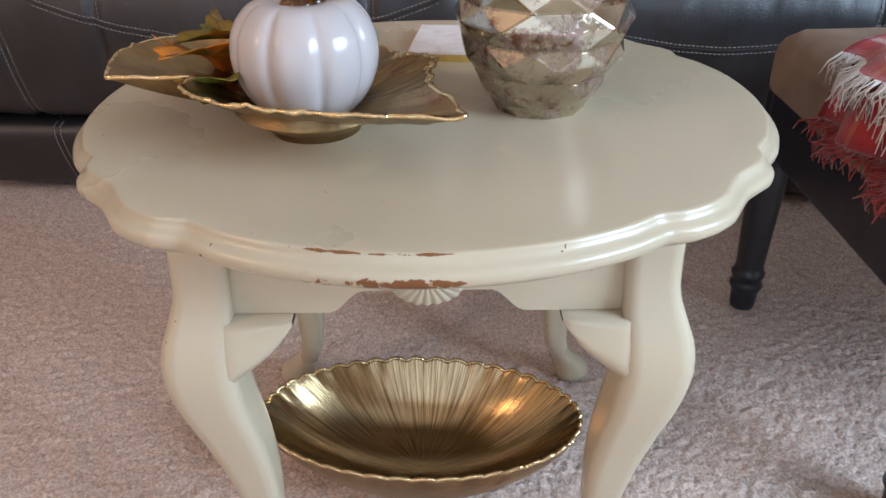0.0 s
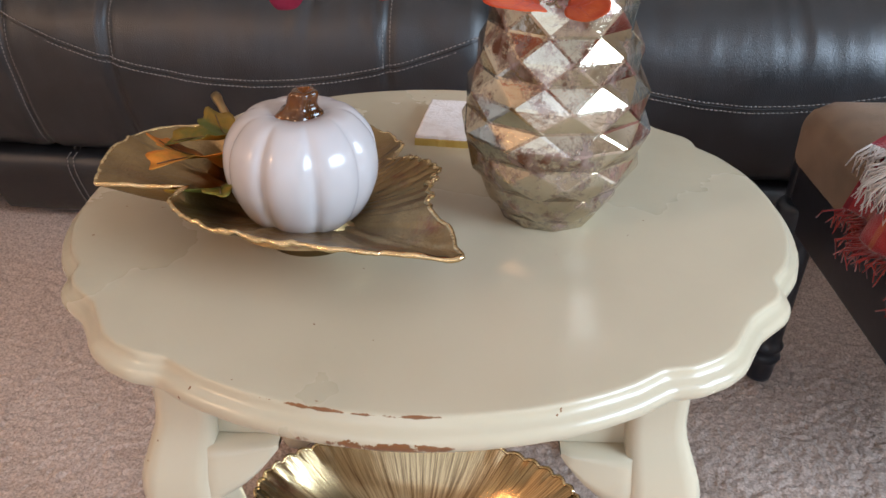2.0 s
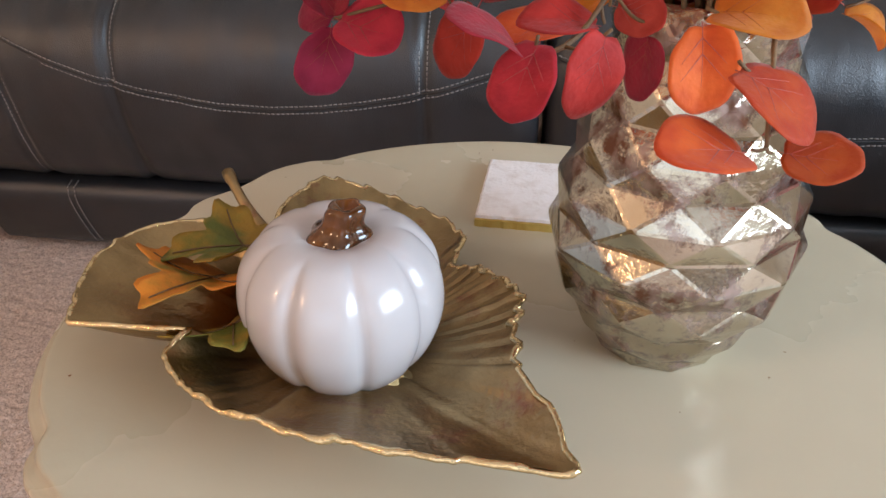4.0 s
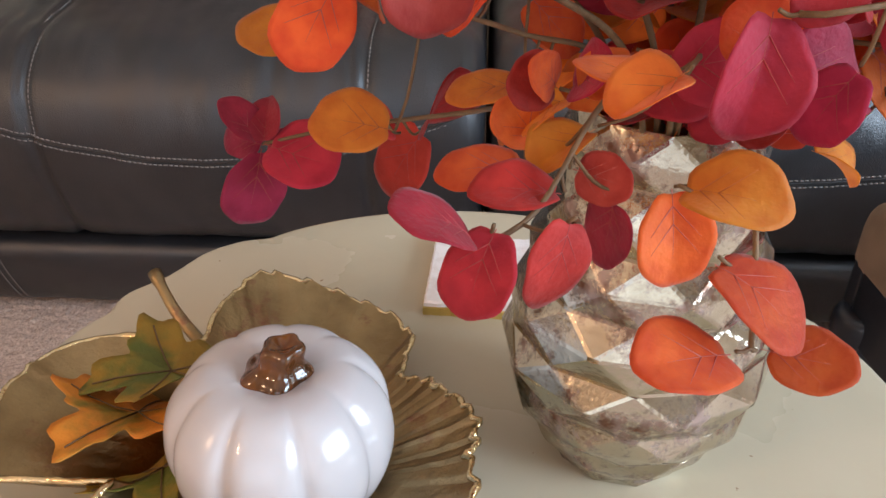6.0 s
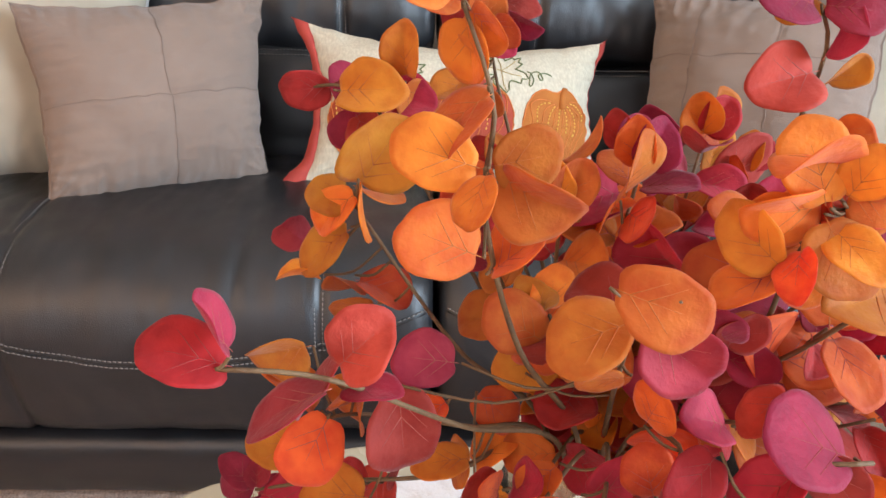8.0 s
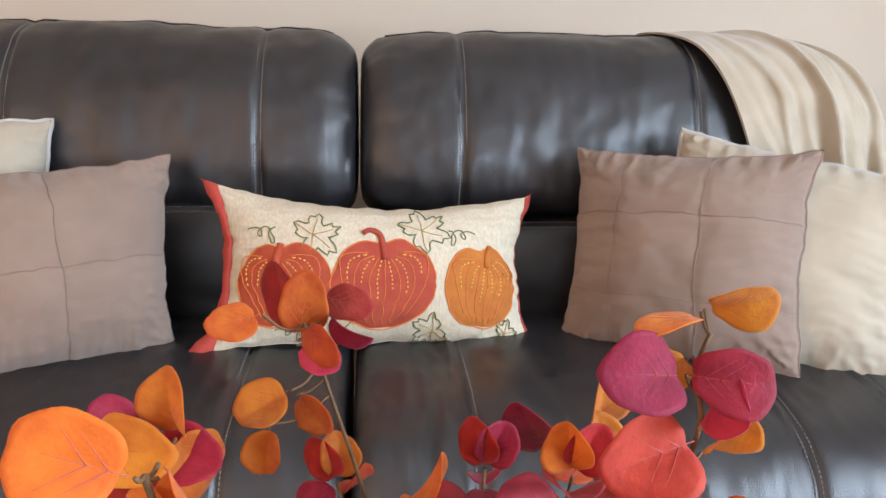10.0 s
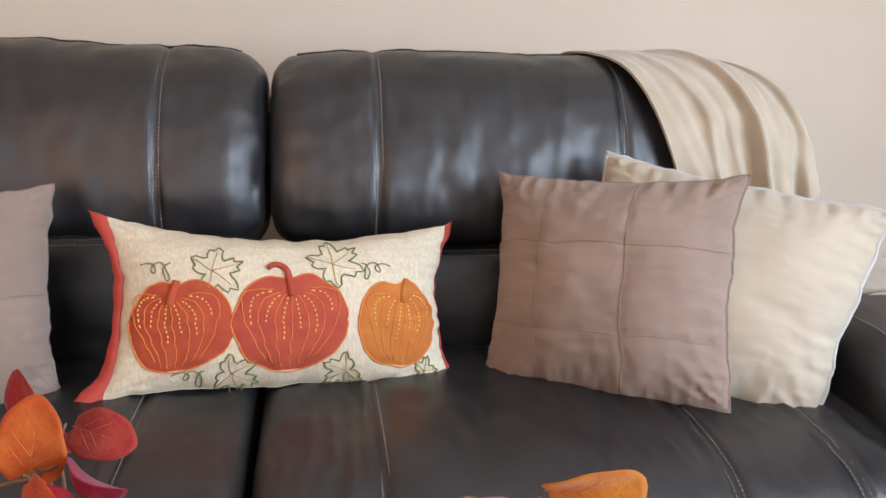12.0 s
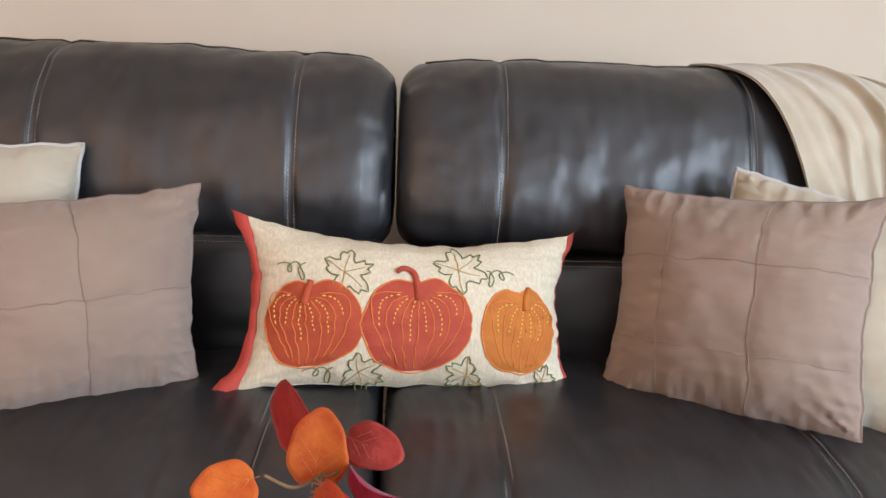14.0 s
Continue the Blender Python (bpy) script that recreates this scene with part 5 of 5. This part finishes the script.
def placed_leaf(stem, b, p, key, rng):
    """A leaf from its foot b to its tip p; a second letter n turns it edge-on."""
    b, p = Vector(b), Vector(p)
    way = p - b
    facing = (Vector((0.03, 0.36, 0.92)) - b).normalized()
    if key.endswith("n"):
        facing = (facing * 0.5 + way.normalized().cross(facing)).normalized()
    facing += Vector((rng.uniform(-1.2, 1.2), rng.uniform(-0.5, 0.5), rng.uniform(-0.5, 1.4)))
    way += Vector((0, rng.uniform(-0.35, 0.35) * way.length, 0))
    set_leaf(stem, b, way, facing, min(max((p - b).length, 0.022), 0.042), key[0], rng)


# each stem: the way of its twig, then its leaves (foot, tip, colour)
OUTER_STEMS = (
    ([MOUTH, (0.105, 0.690, 0.735), (0.064, 0.645, 0.815), (0.044, 0.627, 0.885), (0.045, 0.623, 0.926), (0.033, 0.631, 0.961)],
     ((0.033, 0.625, 0.964, 0.008, 0.619, 0.974, "u"), (0.034, 0.640, 0.959, 0.049, 0.634, 0.947, "u"), (0.035, 0.635, 0.958, 0.038, 0.629, 0.932, "on"),
      (0.042, 0.615, 0.935, 0.021, 0.609, 0.911, "o"), (0.041, 0.605, 0.909, 0.010, 0.599, 0.917, "o"), (0.043, 0.620, 0.905, 0.069, 0.614, 0.911, "o"),
      (0.042, 0.600, 0.911, 0.033, 0.594, 0.893, "o"), (0.045, 0.620, 0.902, 0.077, 0.614, 0.890, "o"), (0.043, 0.610, 0.874, 0.013, 0.604, 0.887, "o"),
      (0.046, 0.630, 0.858, 0.066, 0.624, 0.877, "u"))),
    ([MOUTH, (0.110, 0.770, 0.735), (0.085, 0.810, 0.83), (0.064, 0.815, 0.90), (0.057, 0.800, 0.935)],
     ((0.053, 0.800, 0.928, 0.058, 0.794, 0.956, "o"), (0.051, 0.840, 0.916, 0.036, 0.834, 0.948, "r"), (0.052, 0.800, 0.925, 0.071, 0.794, 0.920, "pn"),
      (0.049, 0.800, 0.903, 0.025, 0.794, 0.893, "o"), (0.050, 0.810, 0.896, 0.066, 0.804, 0.882, "o"), (0.039, 0.800, 0.886, 0.036, 0.794, 0.864, "o"),
      (0.062, 0.815, 0.944, 0.085, 0.809, 0.940, "pn"), (0.065, 0.800, 0.938, 0.076, 0.794, 0.934, "r"), (0.041, 0.775, 0.949, 0.020, 0.769, 0.945, "o"),
      (0.056, 0.790, 0.939, 0.065, 0.784, 0.930, "u"))),
    ([MOUTH, (0.085, 0.755, 0.73), (0.035, 0.755, 0.83), (-0.007, 0.752, 0.900), (-0.036, 0.757, 0.905)],
     ((-0.025, 0.757, 0.905, -0.051, 0.751, 0.903, "r"), (-0.024, 0.745, 0.906, 0.012, 0.739, 0.910, "o"), (-0.015, 0.760, 0.892, -0.001, 0.754, 0.868, "r"),
      (0.001, 0.750, 0.904, 0.027, 0.744, 0.899, "r"), (0.012, 0.740, 0.912, 0.010, 0.734, 0.939, "o"), (-0.003, 0.760, 0.875, -0.026, 0.754, 0.886, "r"))),
    ([MOUTH, (0.095, 0.685, 0.735), (0.040, 0.625, 0.790), (-0.010, 0.578, 0.842), (-0.045, 0.566, 0.853)],
     ((-0.039, 0.568, 0.853, -0.068, 0.562, 0.861, "r"), (-0.040, 0.566, 0.858, -0.048, 0.560, 0.881, "pn"), (-0.010, 0.578, 0.845, 0.009, 0.572, 0.864, "p"),
      (-0.009, 0.575, 0.842, -0.037, 0.569, 0.827, "pn"), (-0.009, 0.590, 0.833, 0.009, 0.584, 0.834, "r"))),
    ([MOUTH, (0.090, 0.715, 0.73), (0.040, 0.690, 0.79), (-0.010, 0.690, 0.865)],
     ((-0.011, 0.690, 0.873, -0.025, 0.684, 0.870, "o"), (-0.009, 0.680, 0.875, 0.013, 0.674, 0.908, "o"), (-0.007, 0.675, 0.882, -0.004, 0.669, 0.853, "on"),
      (-0.012, 0.690, 0.854, -0.035, 0.684, 0.834, "o"), (-0.011, 0.700, 0.825, 0.014, 0.694, 0.813, "u"), (-0.026, 0.700, 0.825, -0.045, 0.694, 0.828, "on"),
      (-0.033, 0.710, 0.835, -0.040, 0.704, 0.844, "p"), (-0.000, 0.700, 0.810, -0.022, 0.694, 0.804, "u"))),
    ([MOUTH, (0.092, 0.705, 0.725), (0.045, 0.675, 0.755), (-0.010, 0.660, 0.772), (-0.030, 0.650, 0.770)],
     ((-0.028, 0.650, 0.763, -0.058, 0.644, 0.759, "o"), (-0.019, 0.645, 0.782, -0.035, 0.639, 0.753, "u"), (-0.008, 0.660, 0.794, -0.009, 0.654, 0.764, "o"),
      (-0.027, 0.660, 0.808, -0.055, 0.654, 0.802, "o"), (-0.026, 0.670, 0.767, -0.047, 0.664, 0.793, "o"), (-0.003, 0.670, 0.715, -0.036, 0.664, 0.722, "o"),
      (0.049, 0.680, 0.733, 0.020, 0.674, 0.729, "o"), (0.049, 0.690, 0.719, 0.070, 0.684, 0.738, "o"), (0.050, 0.650, 0.710, 0.017, 0.644, 0.708, "u"),
      (0.036, 0.670, 0.775, 0.017, 0.664, 0.758, "u"), (0.050, 0.690, 0.766, 0.071, 0.684, 0.743, "u"))),
    ([MOUTH, (0.092, 0.710, 0.722), (0.034, 0.682, 0.720), (-0.030, 0.695, 0.705), (-0.068, 0.702, 0.693)],
     ((-0.069, 0.703, 0.693, -0.083, 0.697, 0.712, "r"), (-0.067, 0.700, 0.693, -0.030, 0.694, 0.687, "r"), (-0.068, 0.700, 0.692, -0.078, 0.694, 0.655, "r"),
      (0.005, 0.710, 0.698, 0.023, 0.704, 0.731, "r"), (-0.004, 0.700, 0.701, -0.018, 0.694, 0.712, "p"))),
    ([MOUTH, (0.110, 0.680, 0.735), (0.075, 0.625, 0.748), (0.050, 0.590, 0.722), (0.028, 0.570, 0.718)],
     ((0.060, 0.600, 0.724, 0.031, 0.594, 0.727, "r"), (0.060, 0.570, 0.731, 0.051, 0.564, 0.703, "r"), (0.077, 0.600, 0.724, 0.075, 0.594, 0.696, "r"),
      (0.032, 0.572, 0.724, 0.008, 0.566, 0.739, "rn"), (0.036, 0.570, 0.728, 0.027, 0.564, 0.702, "rn"), (0.062, 0.610, 0.728, 0.080, 0.604, 0.727, "p"),
      (0.055, 0.640, 0.722, 0.041, 0.634, 0.742, "u"))),
    ([MOUTH, (0.116, 0.680, 0.738), (0.100, 0.615, 0.765), (0.085, 0.580, 0.768)],
     ((0.090, 0.600, 0.763, 0.059, 0.594, 0.768, "o"), (0.089, 0.580, 0.774, 0.066, 0.574, 0.762, "o"), (0.091, 0.620, 0.759, 0.122, 0.614, 0.764, "r"),
      (0.073, 0.630, 0.735, 0.051, 0.624, 0.722, "o"), (0.085, 0.640, 0.760, 0.072, 0.634, 0.749, "u"))),
    ([MOUTH, (0.124, 0.675, 0.738), (0.117, 0.612, 0.746), (0.113, 0.573, 0.730), (0.112, 0.552, 0.699)],
     ((0.092, 0.585, 0.735, 0.123, 0.579, 0.736, "o"), (0.107, 0.550, 0.699, 0.074, 0.544, 0.705, "u"), (0.115, 0.555, 0.696, 0.141, 0.549, 0.699, "u"),
      (0.100, 0.560, 0.725, 0.126, 0.554, 0.707, "u"), (0.095, 0.600, 0.727, 0.097, 0.594, 0.695, "u"))),
    ([MOUTH, (0.128, 0.685, 0.738), (0.130, 0.620, 0.785), (0.113, 0.573, 0.790), (0.140, 0.572, 0.795)],
     ((0.132, 0.585, 0.808, 0.112, 0.579, 0.790, "r"), (0.107, 0.575, 0.791, 0.102, 0.569, 0.758, "r"), (0.134, 0.580, 0.775, 0.124, 0.574, 0.754, "r"),
      (0.119, 0.600, 0.771, 0.148, 0.594, 0.757, "r"), (0.114, 0.620, 0.795, 0.116, 0.614, 0.820, "u"))),
    ([MOUTH, (0.140, 0.690, 0.738), (0.155, 0.630, 0.790), (0.160, 0.578, 0.810), (0.180, 0.570, 0.815)],
     ((0.178, 0.578, 0.811, 0.138, 0.572, 0.829, "r"), (0.162, 0.580, 0.807, 0.141, 0.574, 0.781, "r"), (0.164, 0.580, 0.812, 0.182, 0.574, 0.791, "p"),
      (0.162, 0.600, 0.826, 0.145, 0.594, 0.810, "r"), (0.151, 0.620, 0.795, 0.126, 0.614, 0.808, "p"))),
    ([MOUTH, (0.118, 0.690, 0.74), (0.105, 0.635, 0.81), (0.096, 0.588, 0.860), (0.105, 0.575, 0.875)],
     ((0.095, 0.588, 0.861, 0.065, 0.582, 0.849, "o"), (0.082, 0.580, 0.877, 0.115, 0.574, 0.868, "o"), (0.101, 0.600, 0.852, 0.129, 0.594, 0.832, "p"),
      (0.106, 0.620, 0.819, 0.086, 0.614, 0.815, "o"), (0.039, 0.650, 0.806, 0.010, 0.644, 0.811, "p"), (0.012, 0.630, 0.807, 0.015, 0.624, 0.768, "pn"),
      (0.078, 0.660, 0.810, 0.052, 0.654, 0.828, "o"), (0.071, 0.670, 0.789, 0.078, 0.664, 0.814, "u"))),
    ([MOUTH, (0.145, 0.700, 0.74), (0.168, 0.655, 0.81), (0.170, 0.632, 0.870), (0.185, 0.612, 0.905), (0.196, 0.600, 0.925)],
     ((0.171, 0.610, 0.914, 0.136, 0.604, 0.916, "o"), (0.166, 0.610, 0.896, 0.132, 0.604, 0.895, "o"), (0.162, 0.605, 0.895, 0.174, 0.599, 0.866, "o"),
      (0.169, 0.610, 0.899, 0.191, 0.604, 0.899, "o"), (0.162, 0.640, 0.864, 0.132, 0.634, 0.849, "u"), (0.168, 0.650, 0.865, 0.139, 0.644, 0.882, "o"),
      (0.174, 0.640, 0.859, 0.187, 0.634, 0.842, "o"),
      (0.162, 0.602, 0.898, 0.151, 0.609, 0.927, "o"), (0.168, 0.606, 0.899, 0.175, 0.601, 0.921, "o"), (0.163, 0.613, 0.890, 0.139, 0.616, 0.886, "o"), (0.154, 0.602, 0.885, 0.148, 0.592, 0.873, "u"),
      (0.165, 0.605, 0.891, 0.176, 0.586, 0.878, "o"), (0.156, 0.610, 0.873, 0.127, 0.611, 0.861, "u"), (0.148, 0.600, 0.875, 0.129, 0.610, 0.895, "o"))),
    ([MOUTH, (0.150, 0.725, 0.74), (0.182, 0.715, 0.84), (0.199, 0.703, 0.929), (0.190, 0.692, 0.955), (0.198, 0.700, 0.968)],
     ((0.187, 0.690, 0.958, 0.156, 0.684, 0.964, "r"), (0.187, 0.690, 0.958, 0.214, 0.684, 0.956, "r"), (0.194, 0.700, 0.976, 0.171, 0.694, 0.974, "on"),
      (0.195, 0.700, 0.977, 0.214, 0.694, 0.982, "on"), (0.198, 0.700, 0.932, 0.203, 0.694, 0.961, "pn"), (0.198, 0.700, 0.929, 0.163, 0.694, 0.921, "p"),
      (0.205, 0.710, 0.919, 0.217, 0.704, 0.935, "o"), (0.206, 0.700, 0.905, 0.225, 0.694, 0.892, "o"), (0.193, 0.700, 0.960, 0.180, 0.694, 0.955, "o"))),
    ([MOUTH, (0.148, 0.755, 0.74), (0.170, 0.790, 0.79), (0.205, 0.840, 0.826), (0.212, 0.850, 0.860)],
     ((0.208, 0.845, 0.856, 0.206, 0.839, 0.894, "o"), (0.206, 0.830, 0.838, 0.202, 0.824, 0.873, "o"), (0.178, 0.830, 0.852, 0.157, 0.824, 0.884, "r"),
      (0.208, 0.840, 0.833, 0.232, 0.834, 0.854, "r"), (0.098, 0.760, 0.864, 0.116, 0.754, 0.888, "on"), (0.112, 0.690, 0.869, 0.121, 0.684, 0.901, "on"),
      (0.149, 0.700, 0.826, 0.116, 0.694, 0.863, "p"), (0.122, 0.720, 0.866, 0.089, 0.714, 0.855, "r"), (0.202, 0.800, 0.838, 0.223, 0.794, 0.883, "p"),
      (0.183, 0.800, 0.827, 0.209, 0.794, 0.822, "u"))),
    ([MOUTH, (0.160, 0.715, 0.725), (0.200, 0.655, 0.735), (0.218, 0.605, 0.738), (0.235, 0.590, 0.730)],
     ((0.216, 0.600, 0.747, 0.232, 0.594, 0.709, "o"), (0.252, 0.600, 0.749, 0.209, 0.594, 0.745, "o"), (0.240, 0.600, 0.734, 0.268, 0.594, 0.714, "u"),
      (0.164, 0.660, 0.717, 0.183, 0.654, 0.702, "o"), (0.228, 0.610, 0.728, 0.209, 0.604, 0.720, "o"))),
)
for number, (way, leaves) in enumerate(OUTER_STEMS):
    rng = random.Random(100 + number)
    stem = thing("eucalyptus_stem", way[0], "faux eucalyptus stem with orange and red round leaves", "foliage", group="stems in the vase")
    line = smooth_line(way, 40)
    hang("twig", mesh("twig", *tube(line, lambda s: 0.0019 - 0.0010 * s, 6), M_STEM), stem)
    for row in leaves:
        placed_leaf(stem, row[:3], row[3:6], row[6], rng)
        foot = Vector(row[:3])
        if number not in (0, 1, 7, 8, 9, 10, 11, 14) and rng.random() < 0.5:
            # its twin across the twig
            back = (foot - Vector(row[3:6])) * rng.uniform(0.7, 0.95) + Vector((rng.uniform(-0.01, 0.01), rng.uniform(0.0, 0.02), rng.uniform(-0.012, 0.006)))
            placed_leaf(stem, foot, foot + back, rng.choice("ou" if row[6][0] in "ou" else "rp") + rng.choice(("", "n")), rng)
        near = min(line[6:], key=lambda q: (q - foot).length)
        if (near - foot).length > 0.004:
            bend = near.lerp(foot, 0.5) - Vector((0, 0, 0.15 * (near - foot).length))
            hang("leaf_stalk", mesh("leaf_stalk", *tube(smooth_line([near, bend, foot], 8), 0.0007, 5), M_STEM), stem)

INNER_STEMS = (
    # way of the twig, leaf colours, leaf length, seed, pairs
    ([MOUTH, (0.125, 0.730, 0.74), (0.118, 0.710, 0.82), (0.122, 0.700, 0.880)], "rrou", 0.036, 18, 11),
    ([MOUTH, (0.138, 0.750, 0.74), (0.160, 0.760, 0.81), (0.172, 0.760, 0.880)], "rpou", 0.036, 20, 10),
    ([MOUTH, (0.165, 0.745, 0.735), (0.225, 0.735, 0.79), (0.262, 0.715, 0.835), (0.290, 0.700, 0.865)], "rrpo", 0.036, 21, 7),
    ([MOUTH, (0.160, 0.735, 0.73), (0.215, 0.700, 0.755), (0.265, 0.675, 0.765), (0.300, 0.660, 0.760)], "our", 0.034, 17, 6),
    ([MOUTH, (0.105, 0.745, 0.735), (0.072, 0.735, 0.79), (0.048, 0.725, 0.85)], "oour", 0.034, 23, 8),
    ([MOUTH, (0.110, 0.765, 0.735), (0.085, 0.800, 0.79), (0.068, 0.825, 0.84)], "rrou", 0.033, 22, 7),
    ([MOUTH, (0.118, 0.720, 0.735), (0.098, 0.685, 0.775), (0.080, 0.670, 0.82)], "ooru", 0.034, 24, 7),
    ([MOUTH, (0.140, 0.710, 0.735), (0.150, 0.670, 0.770), (0.150, 0.640, 0.82)], "rrpr", 0.035, 25, 7),
    ([MOUTH, (0.150, 0.720, 0.735), (0.185, 0.685, 0.775), (0.205, 0.660, 0.82)], "rrou", 0.035, 26, 7),
    ([MOUTH, (0.150, 0.765, 0.74), (0.190, 0.790, 0.80), (0.215, 0.800, 0.85)], "rpou", 0.033, 27, 7),
    ([MOUTH, (0.112, 0.705, 0.728), (0.080, 0.660, 0.735), (0.060, 0.640, 0.745)], "orur", 0.033, 28, 4),
    ([MOUTH, (0.135, 0.690, 0.735), (0.130, 0.640, 0.750), (0.120, 0.610, 0.760)], "ruor", 0.034, 29, 4),
    ([MOUTH, (0.118, 0.728, 0.735), (0.090, 0.705, 0.80), (0.085, 0.690, 0.865)], "rpou", 0.036, 31, 8),
    ([MOUTH, (0.142, 0.735, 0.735), (0.172, 0.725, 0.79), (0.178, 0.700, 0.855)], "rprr", 0.037, 32, 8),
    ([MOUTH, (0.155, 0.735, 0.73), (0.208, 0.715, 0.775), (0.240, 0.690, 0.80)], "rpru", 0.037, 33, 7),
    ([MOUTH, (0.150, 0.720, 0.73), (0.195, 0.670, 0.755), (0.225, 0.640, 0.785)], "rrpu", 0.037, 34, 6),
    ([MOUTH, (0.128, 0.755, 0.735), (0.135, 0.790, 0.80), (0.140, 0.800, 0.86)], "oprr", 0.035, 35, 8),
    ([MOUTH, (0.152, 0.700, 0.74), (0.190, 0.650, 0.815), (0.212, 0.618, 0.865), (0.226, 0.602, 0.890)], "ooou", 0.040, 36, 7),
)
for way, keys, size, seed, pairs in INNER_STEMS:
    eucalyptus_stem(way, keys, size, seed, pairs, face=0.45)


# ---- bench ----
def bench():
    m = pose(0.520, 1.150, 0, 0, 0, 3.5)
    t = thing("bench", (0.93, 0.93, 0), "bench with tan suede pad and dark turned wooden legs", "bench")
    long, deep = 0.92, 0.44
    bm = box(-0.045, long + 0.045, -deep - 0.05, 0.055, 0.350, 0.438)
    bmesh.ops.subdivide_edges(bm, edges=bm.edges[:], cuts=24, use_grid_fill=True)
    for v in bm.verts:
        x, y, z = v.co
        cx, cy, cz = min(max(x, 0.0), long), min(max(y, -deep - 0.005), 0.01), min(max(z, 0.362), 0.395)
        d = Vector((x - cx, y - cy, z - cz))
        if d.length > 1e-6:
            lim = Vector((0.045, 0.045, 0.043))
            k = max(abs(d.x) / lim.x, abs(d.y) / lim.y, abs(d.z) / lim.z)
            e = Vector((d.x / lim.x, d.y / lim.y, d.z / lim.z)).normalized() * k
            v.co = Vector((cx + e.x * lim.x, cy + e.y * lim.y, cz + e.z * lim.z))
        if z > 0.41:
            v.co.z += 0.012 * (1 - (2 * x / long - 1) ** 2) * (1 - (2 * (y + deep / 2) / deep) ** 2 * 0.7) + 0.002 * fbm(x * 6, y * 6, 1)
    hang("pad", bm_mesh("pad", bm, M_SUEDE), t, "tan suede-like padded top", m)
    for x0, x1, y0, y1 in ((-0.044, long + 0.02, 0.0, 0.022), (-0.044, long + 0.02, -deep - 0.022, -deep), (-0.044, -0.022, -deep, 0.0), (long, long + 0.022, -deep, 0.0)):
        hang("rail", bm_mesh("rail", box(x0, x1, y0, y1, 0.268, 0.356, 0.004), M_NAVY), t, m=m)
    prof = smooth_line([(0.001, 0, 0.0), (0.0165, 0, 0.0), (0.019, 0, 0.010), (0.0205, 0, 0.028), (0.022, 0, 0.035), (0.0255, 0, 0.042), (0.0225, 0, 0.050), (0.0215, 0, 0.055), (0.026, 0, 0.062), (0.0225, 0, 0.070), (0.021, 0, 0.080),
                        (0.0235, 0, 0.14), (0.026, 0, 0.21), (0.027, 0, 0.25), (0.031, 0, 0.262), (0.031, 0, 0.300), (0.001, 0, 0.300)], 60)
    me = mesh("leg", *lathe([(p.x, p.z) for p in prof], 28), M_NAVY)
    for x, y in ((0.0, 0.0), (long, 0.0), (0.0, -deep), (long, -deep)):
        hang("leg", me, t, "turned dark leg with a ringed foot", m @ Matrix.Translation((x + (-0.030 if x == 0 and y == 0 else 0.012), y + (0.008 if y else -0.008), 0)))

    # plaid throw over the near end
    th = thing("plaid_throw", (0.56, 0.95, 0.445), "red plaid wool throw with fringes hanging over the bench", "blanket")
    over = smooth_line([(0.50, 0, 0.475), (0.30, 0, 0.485), (0.14, 0, 0.490), (0.04, 0, 0.478), (-0.020, 0, 0.474), (-0.050, 0, 0.458), (-0.062, 0, 0.435), (-0.068, 0, 0.412), (-0.071, 0, 0.392)], 48)
    nu = 46

    def cloth(y0, y1, cut, lift):
        verts, uv = [], []
        for i in range(nu):
            u = i / (nu - 1)
            for j, q in enumerate(over[:cut]):
                s = j / 47
                fold = 0.010 * math.sin(u * 17 + 2 * s) * (0.5 + s) + 0.008 * fbm(u * 4, s * 4, 7 + lift * 50)
                slant = (0.10 * (1 - s)) * (1 - u)
                verts.append(m @ Vector((q.x - fold * (s > 0.5) - lift, y0 + (y1 - y0) * u + 0.012 * math.sin(s * 6) + slant, q.z + fold * (s <= 0.5) + lift)))
                uv.append((u * 1.3, s * 1.4))
        n = len(verts)
        shift = m.to_3x3() @ Vector((0.005, 0, -0.005))
        f = grid_faces(nu, cut)
        rim = [i * cut for i in range(nu)] + [(nu - 1) * cut + j for j in range(1, cut)] + [i * cut + cut - 1 for i in range(nu - 2, -1, -1)] + list(range(cut - 2, 0, -1))
        faces = f + [tuple(q + n for q in c[::-1]) for c in f] + [(a, b, b + n, a + n) for a, b in zip(rim, rim[1:] + rim[:1])]
        me = mesh("cloth", verts + [v + shift for v in verts], faces, M_PLAID)
        lay = me.uv_layers.new(name="UVMap")
        uv = uv + uv
        lay.data.foreach_set("uv", [c for lp in me.loops for c in uv[lp.vertex_index]])
        hang("cloth", me, th)
        return [verts[i * cut + cut - 1] for i in range(nu)]

    low = cloth(-0.50, -0.195, 48, 0.0)
    high = cloth(-0.51, -0.185, 43, 0.012)
    rng = random.Random(9)
    for line, material, length, name in ((low, M_FRINGER, 0.020, "red_fringe"), (high, M_FRINGEW, 0.040, "pale_fringe")):
        bits = []
        for i in range(len(line) - 1):
            for k in range(5):
                a = line[i].lerp(line[i + 1], rng.random())
                b = a + Vector((rng.uniform(-0.024, 0.004), rng.uniform(-0.016, 0.016), -length * rng.uniform(0.6, 1.1)))
                c = a.lerp(b, 0.5) + Vector((rng.uniform(-0.012, 0.0), rng.uniform(-0.008, 0.008), 0.004))
                bits.append(tube([a, c, b], lambda s: 0.0014 - 0.0007 * s, 4))
        hang(name, mesh(name, *join(bits), material), th)


bench()
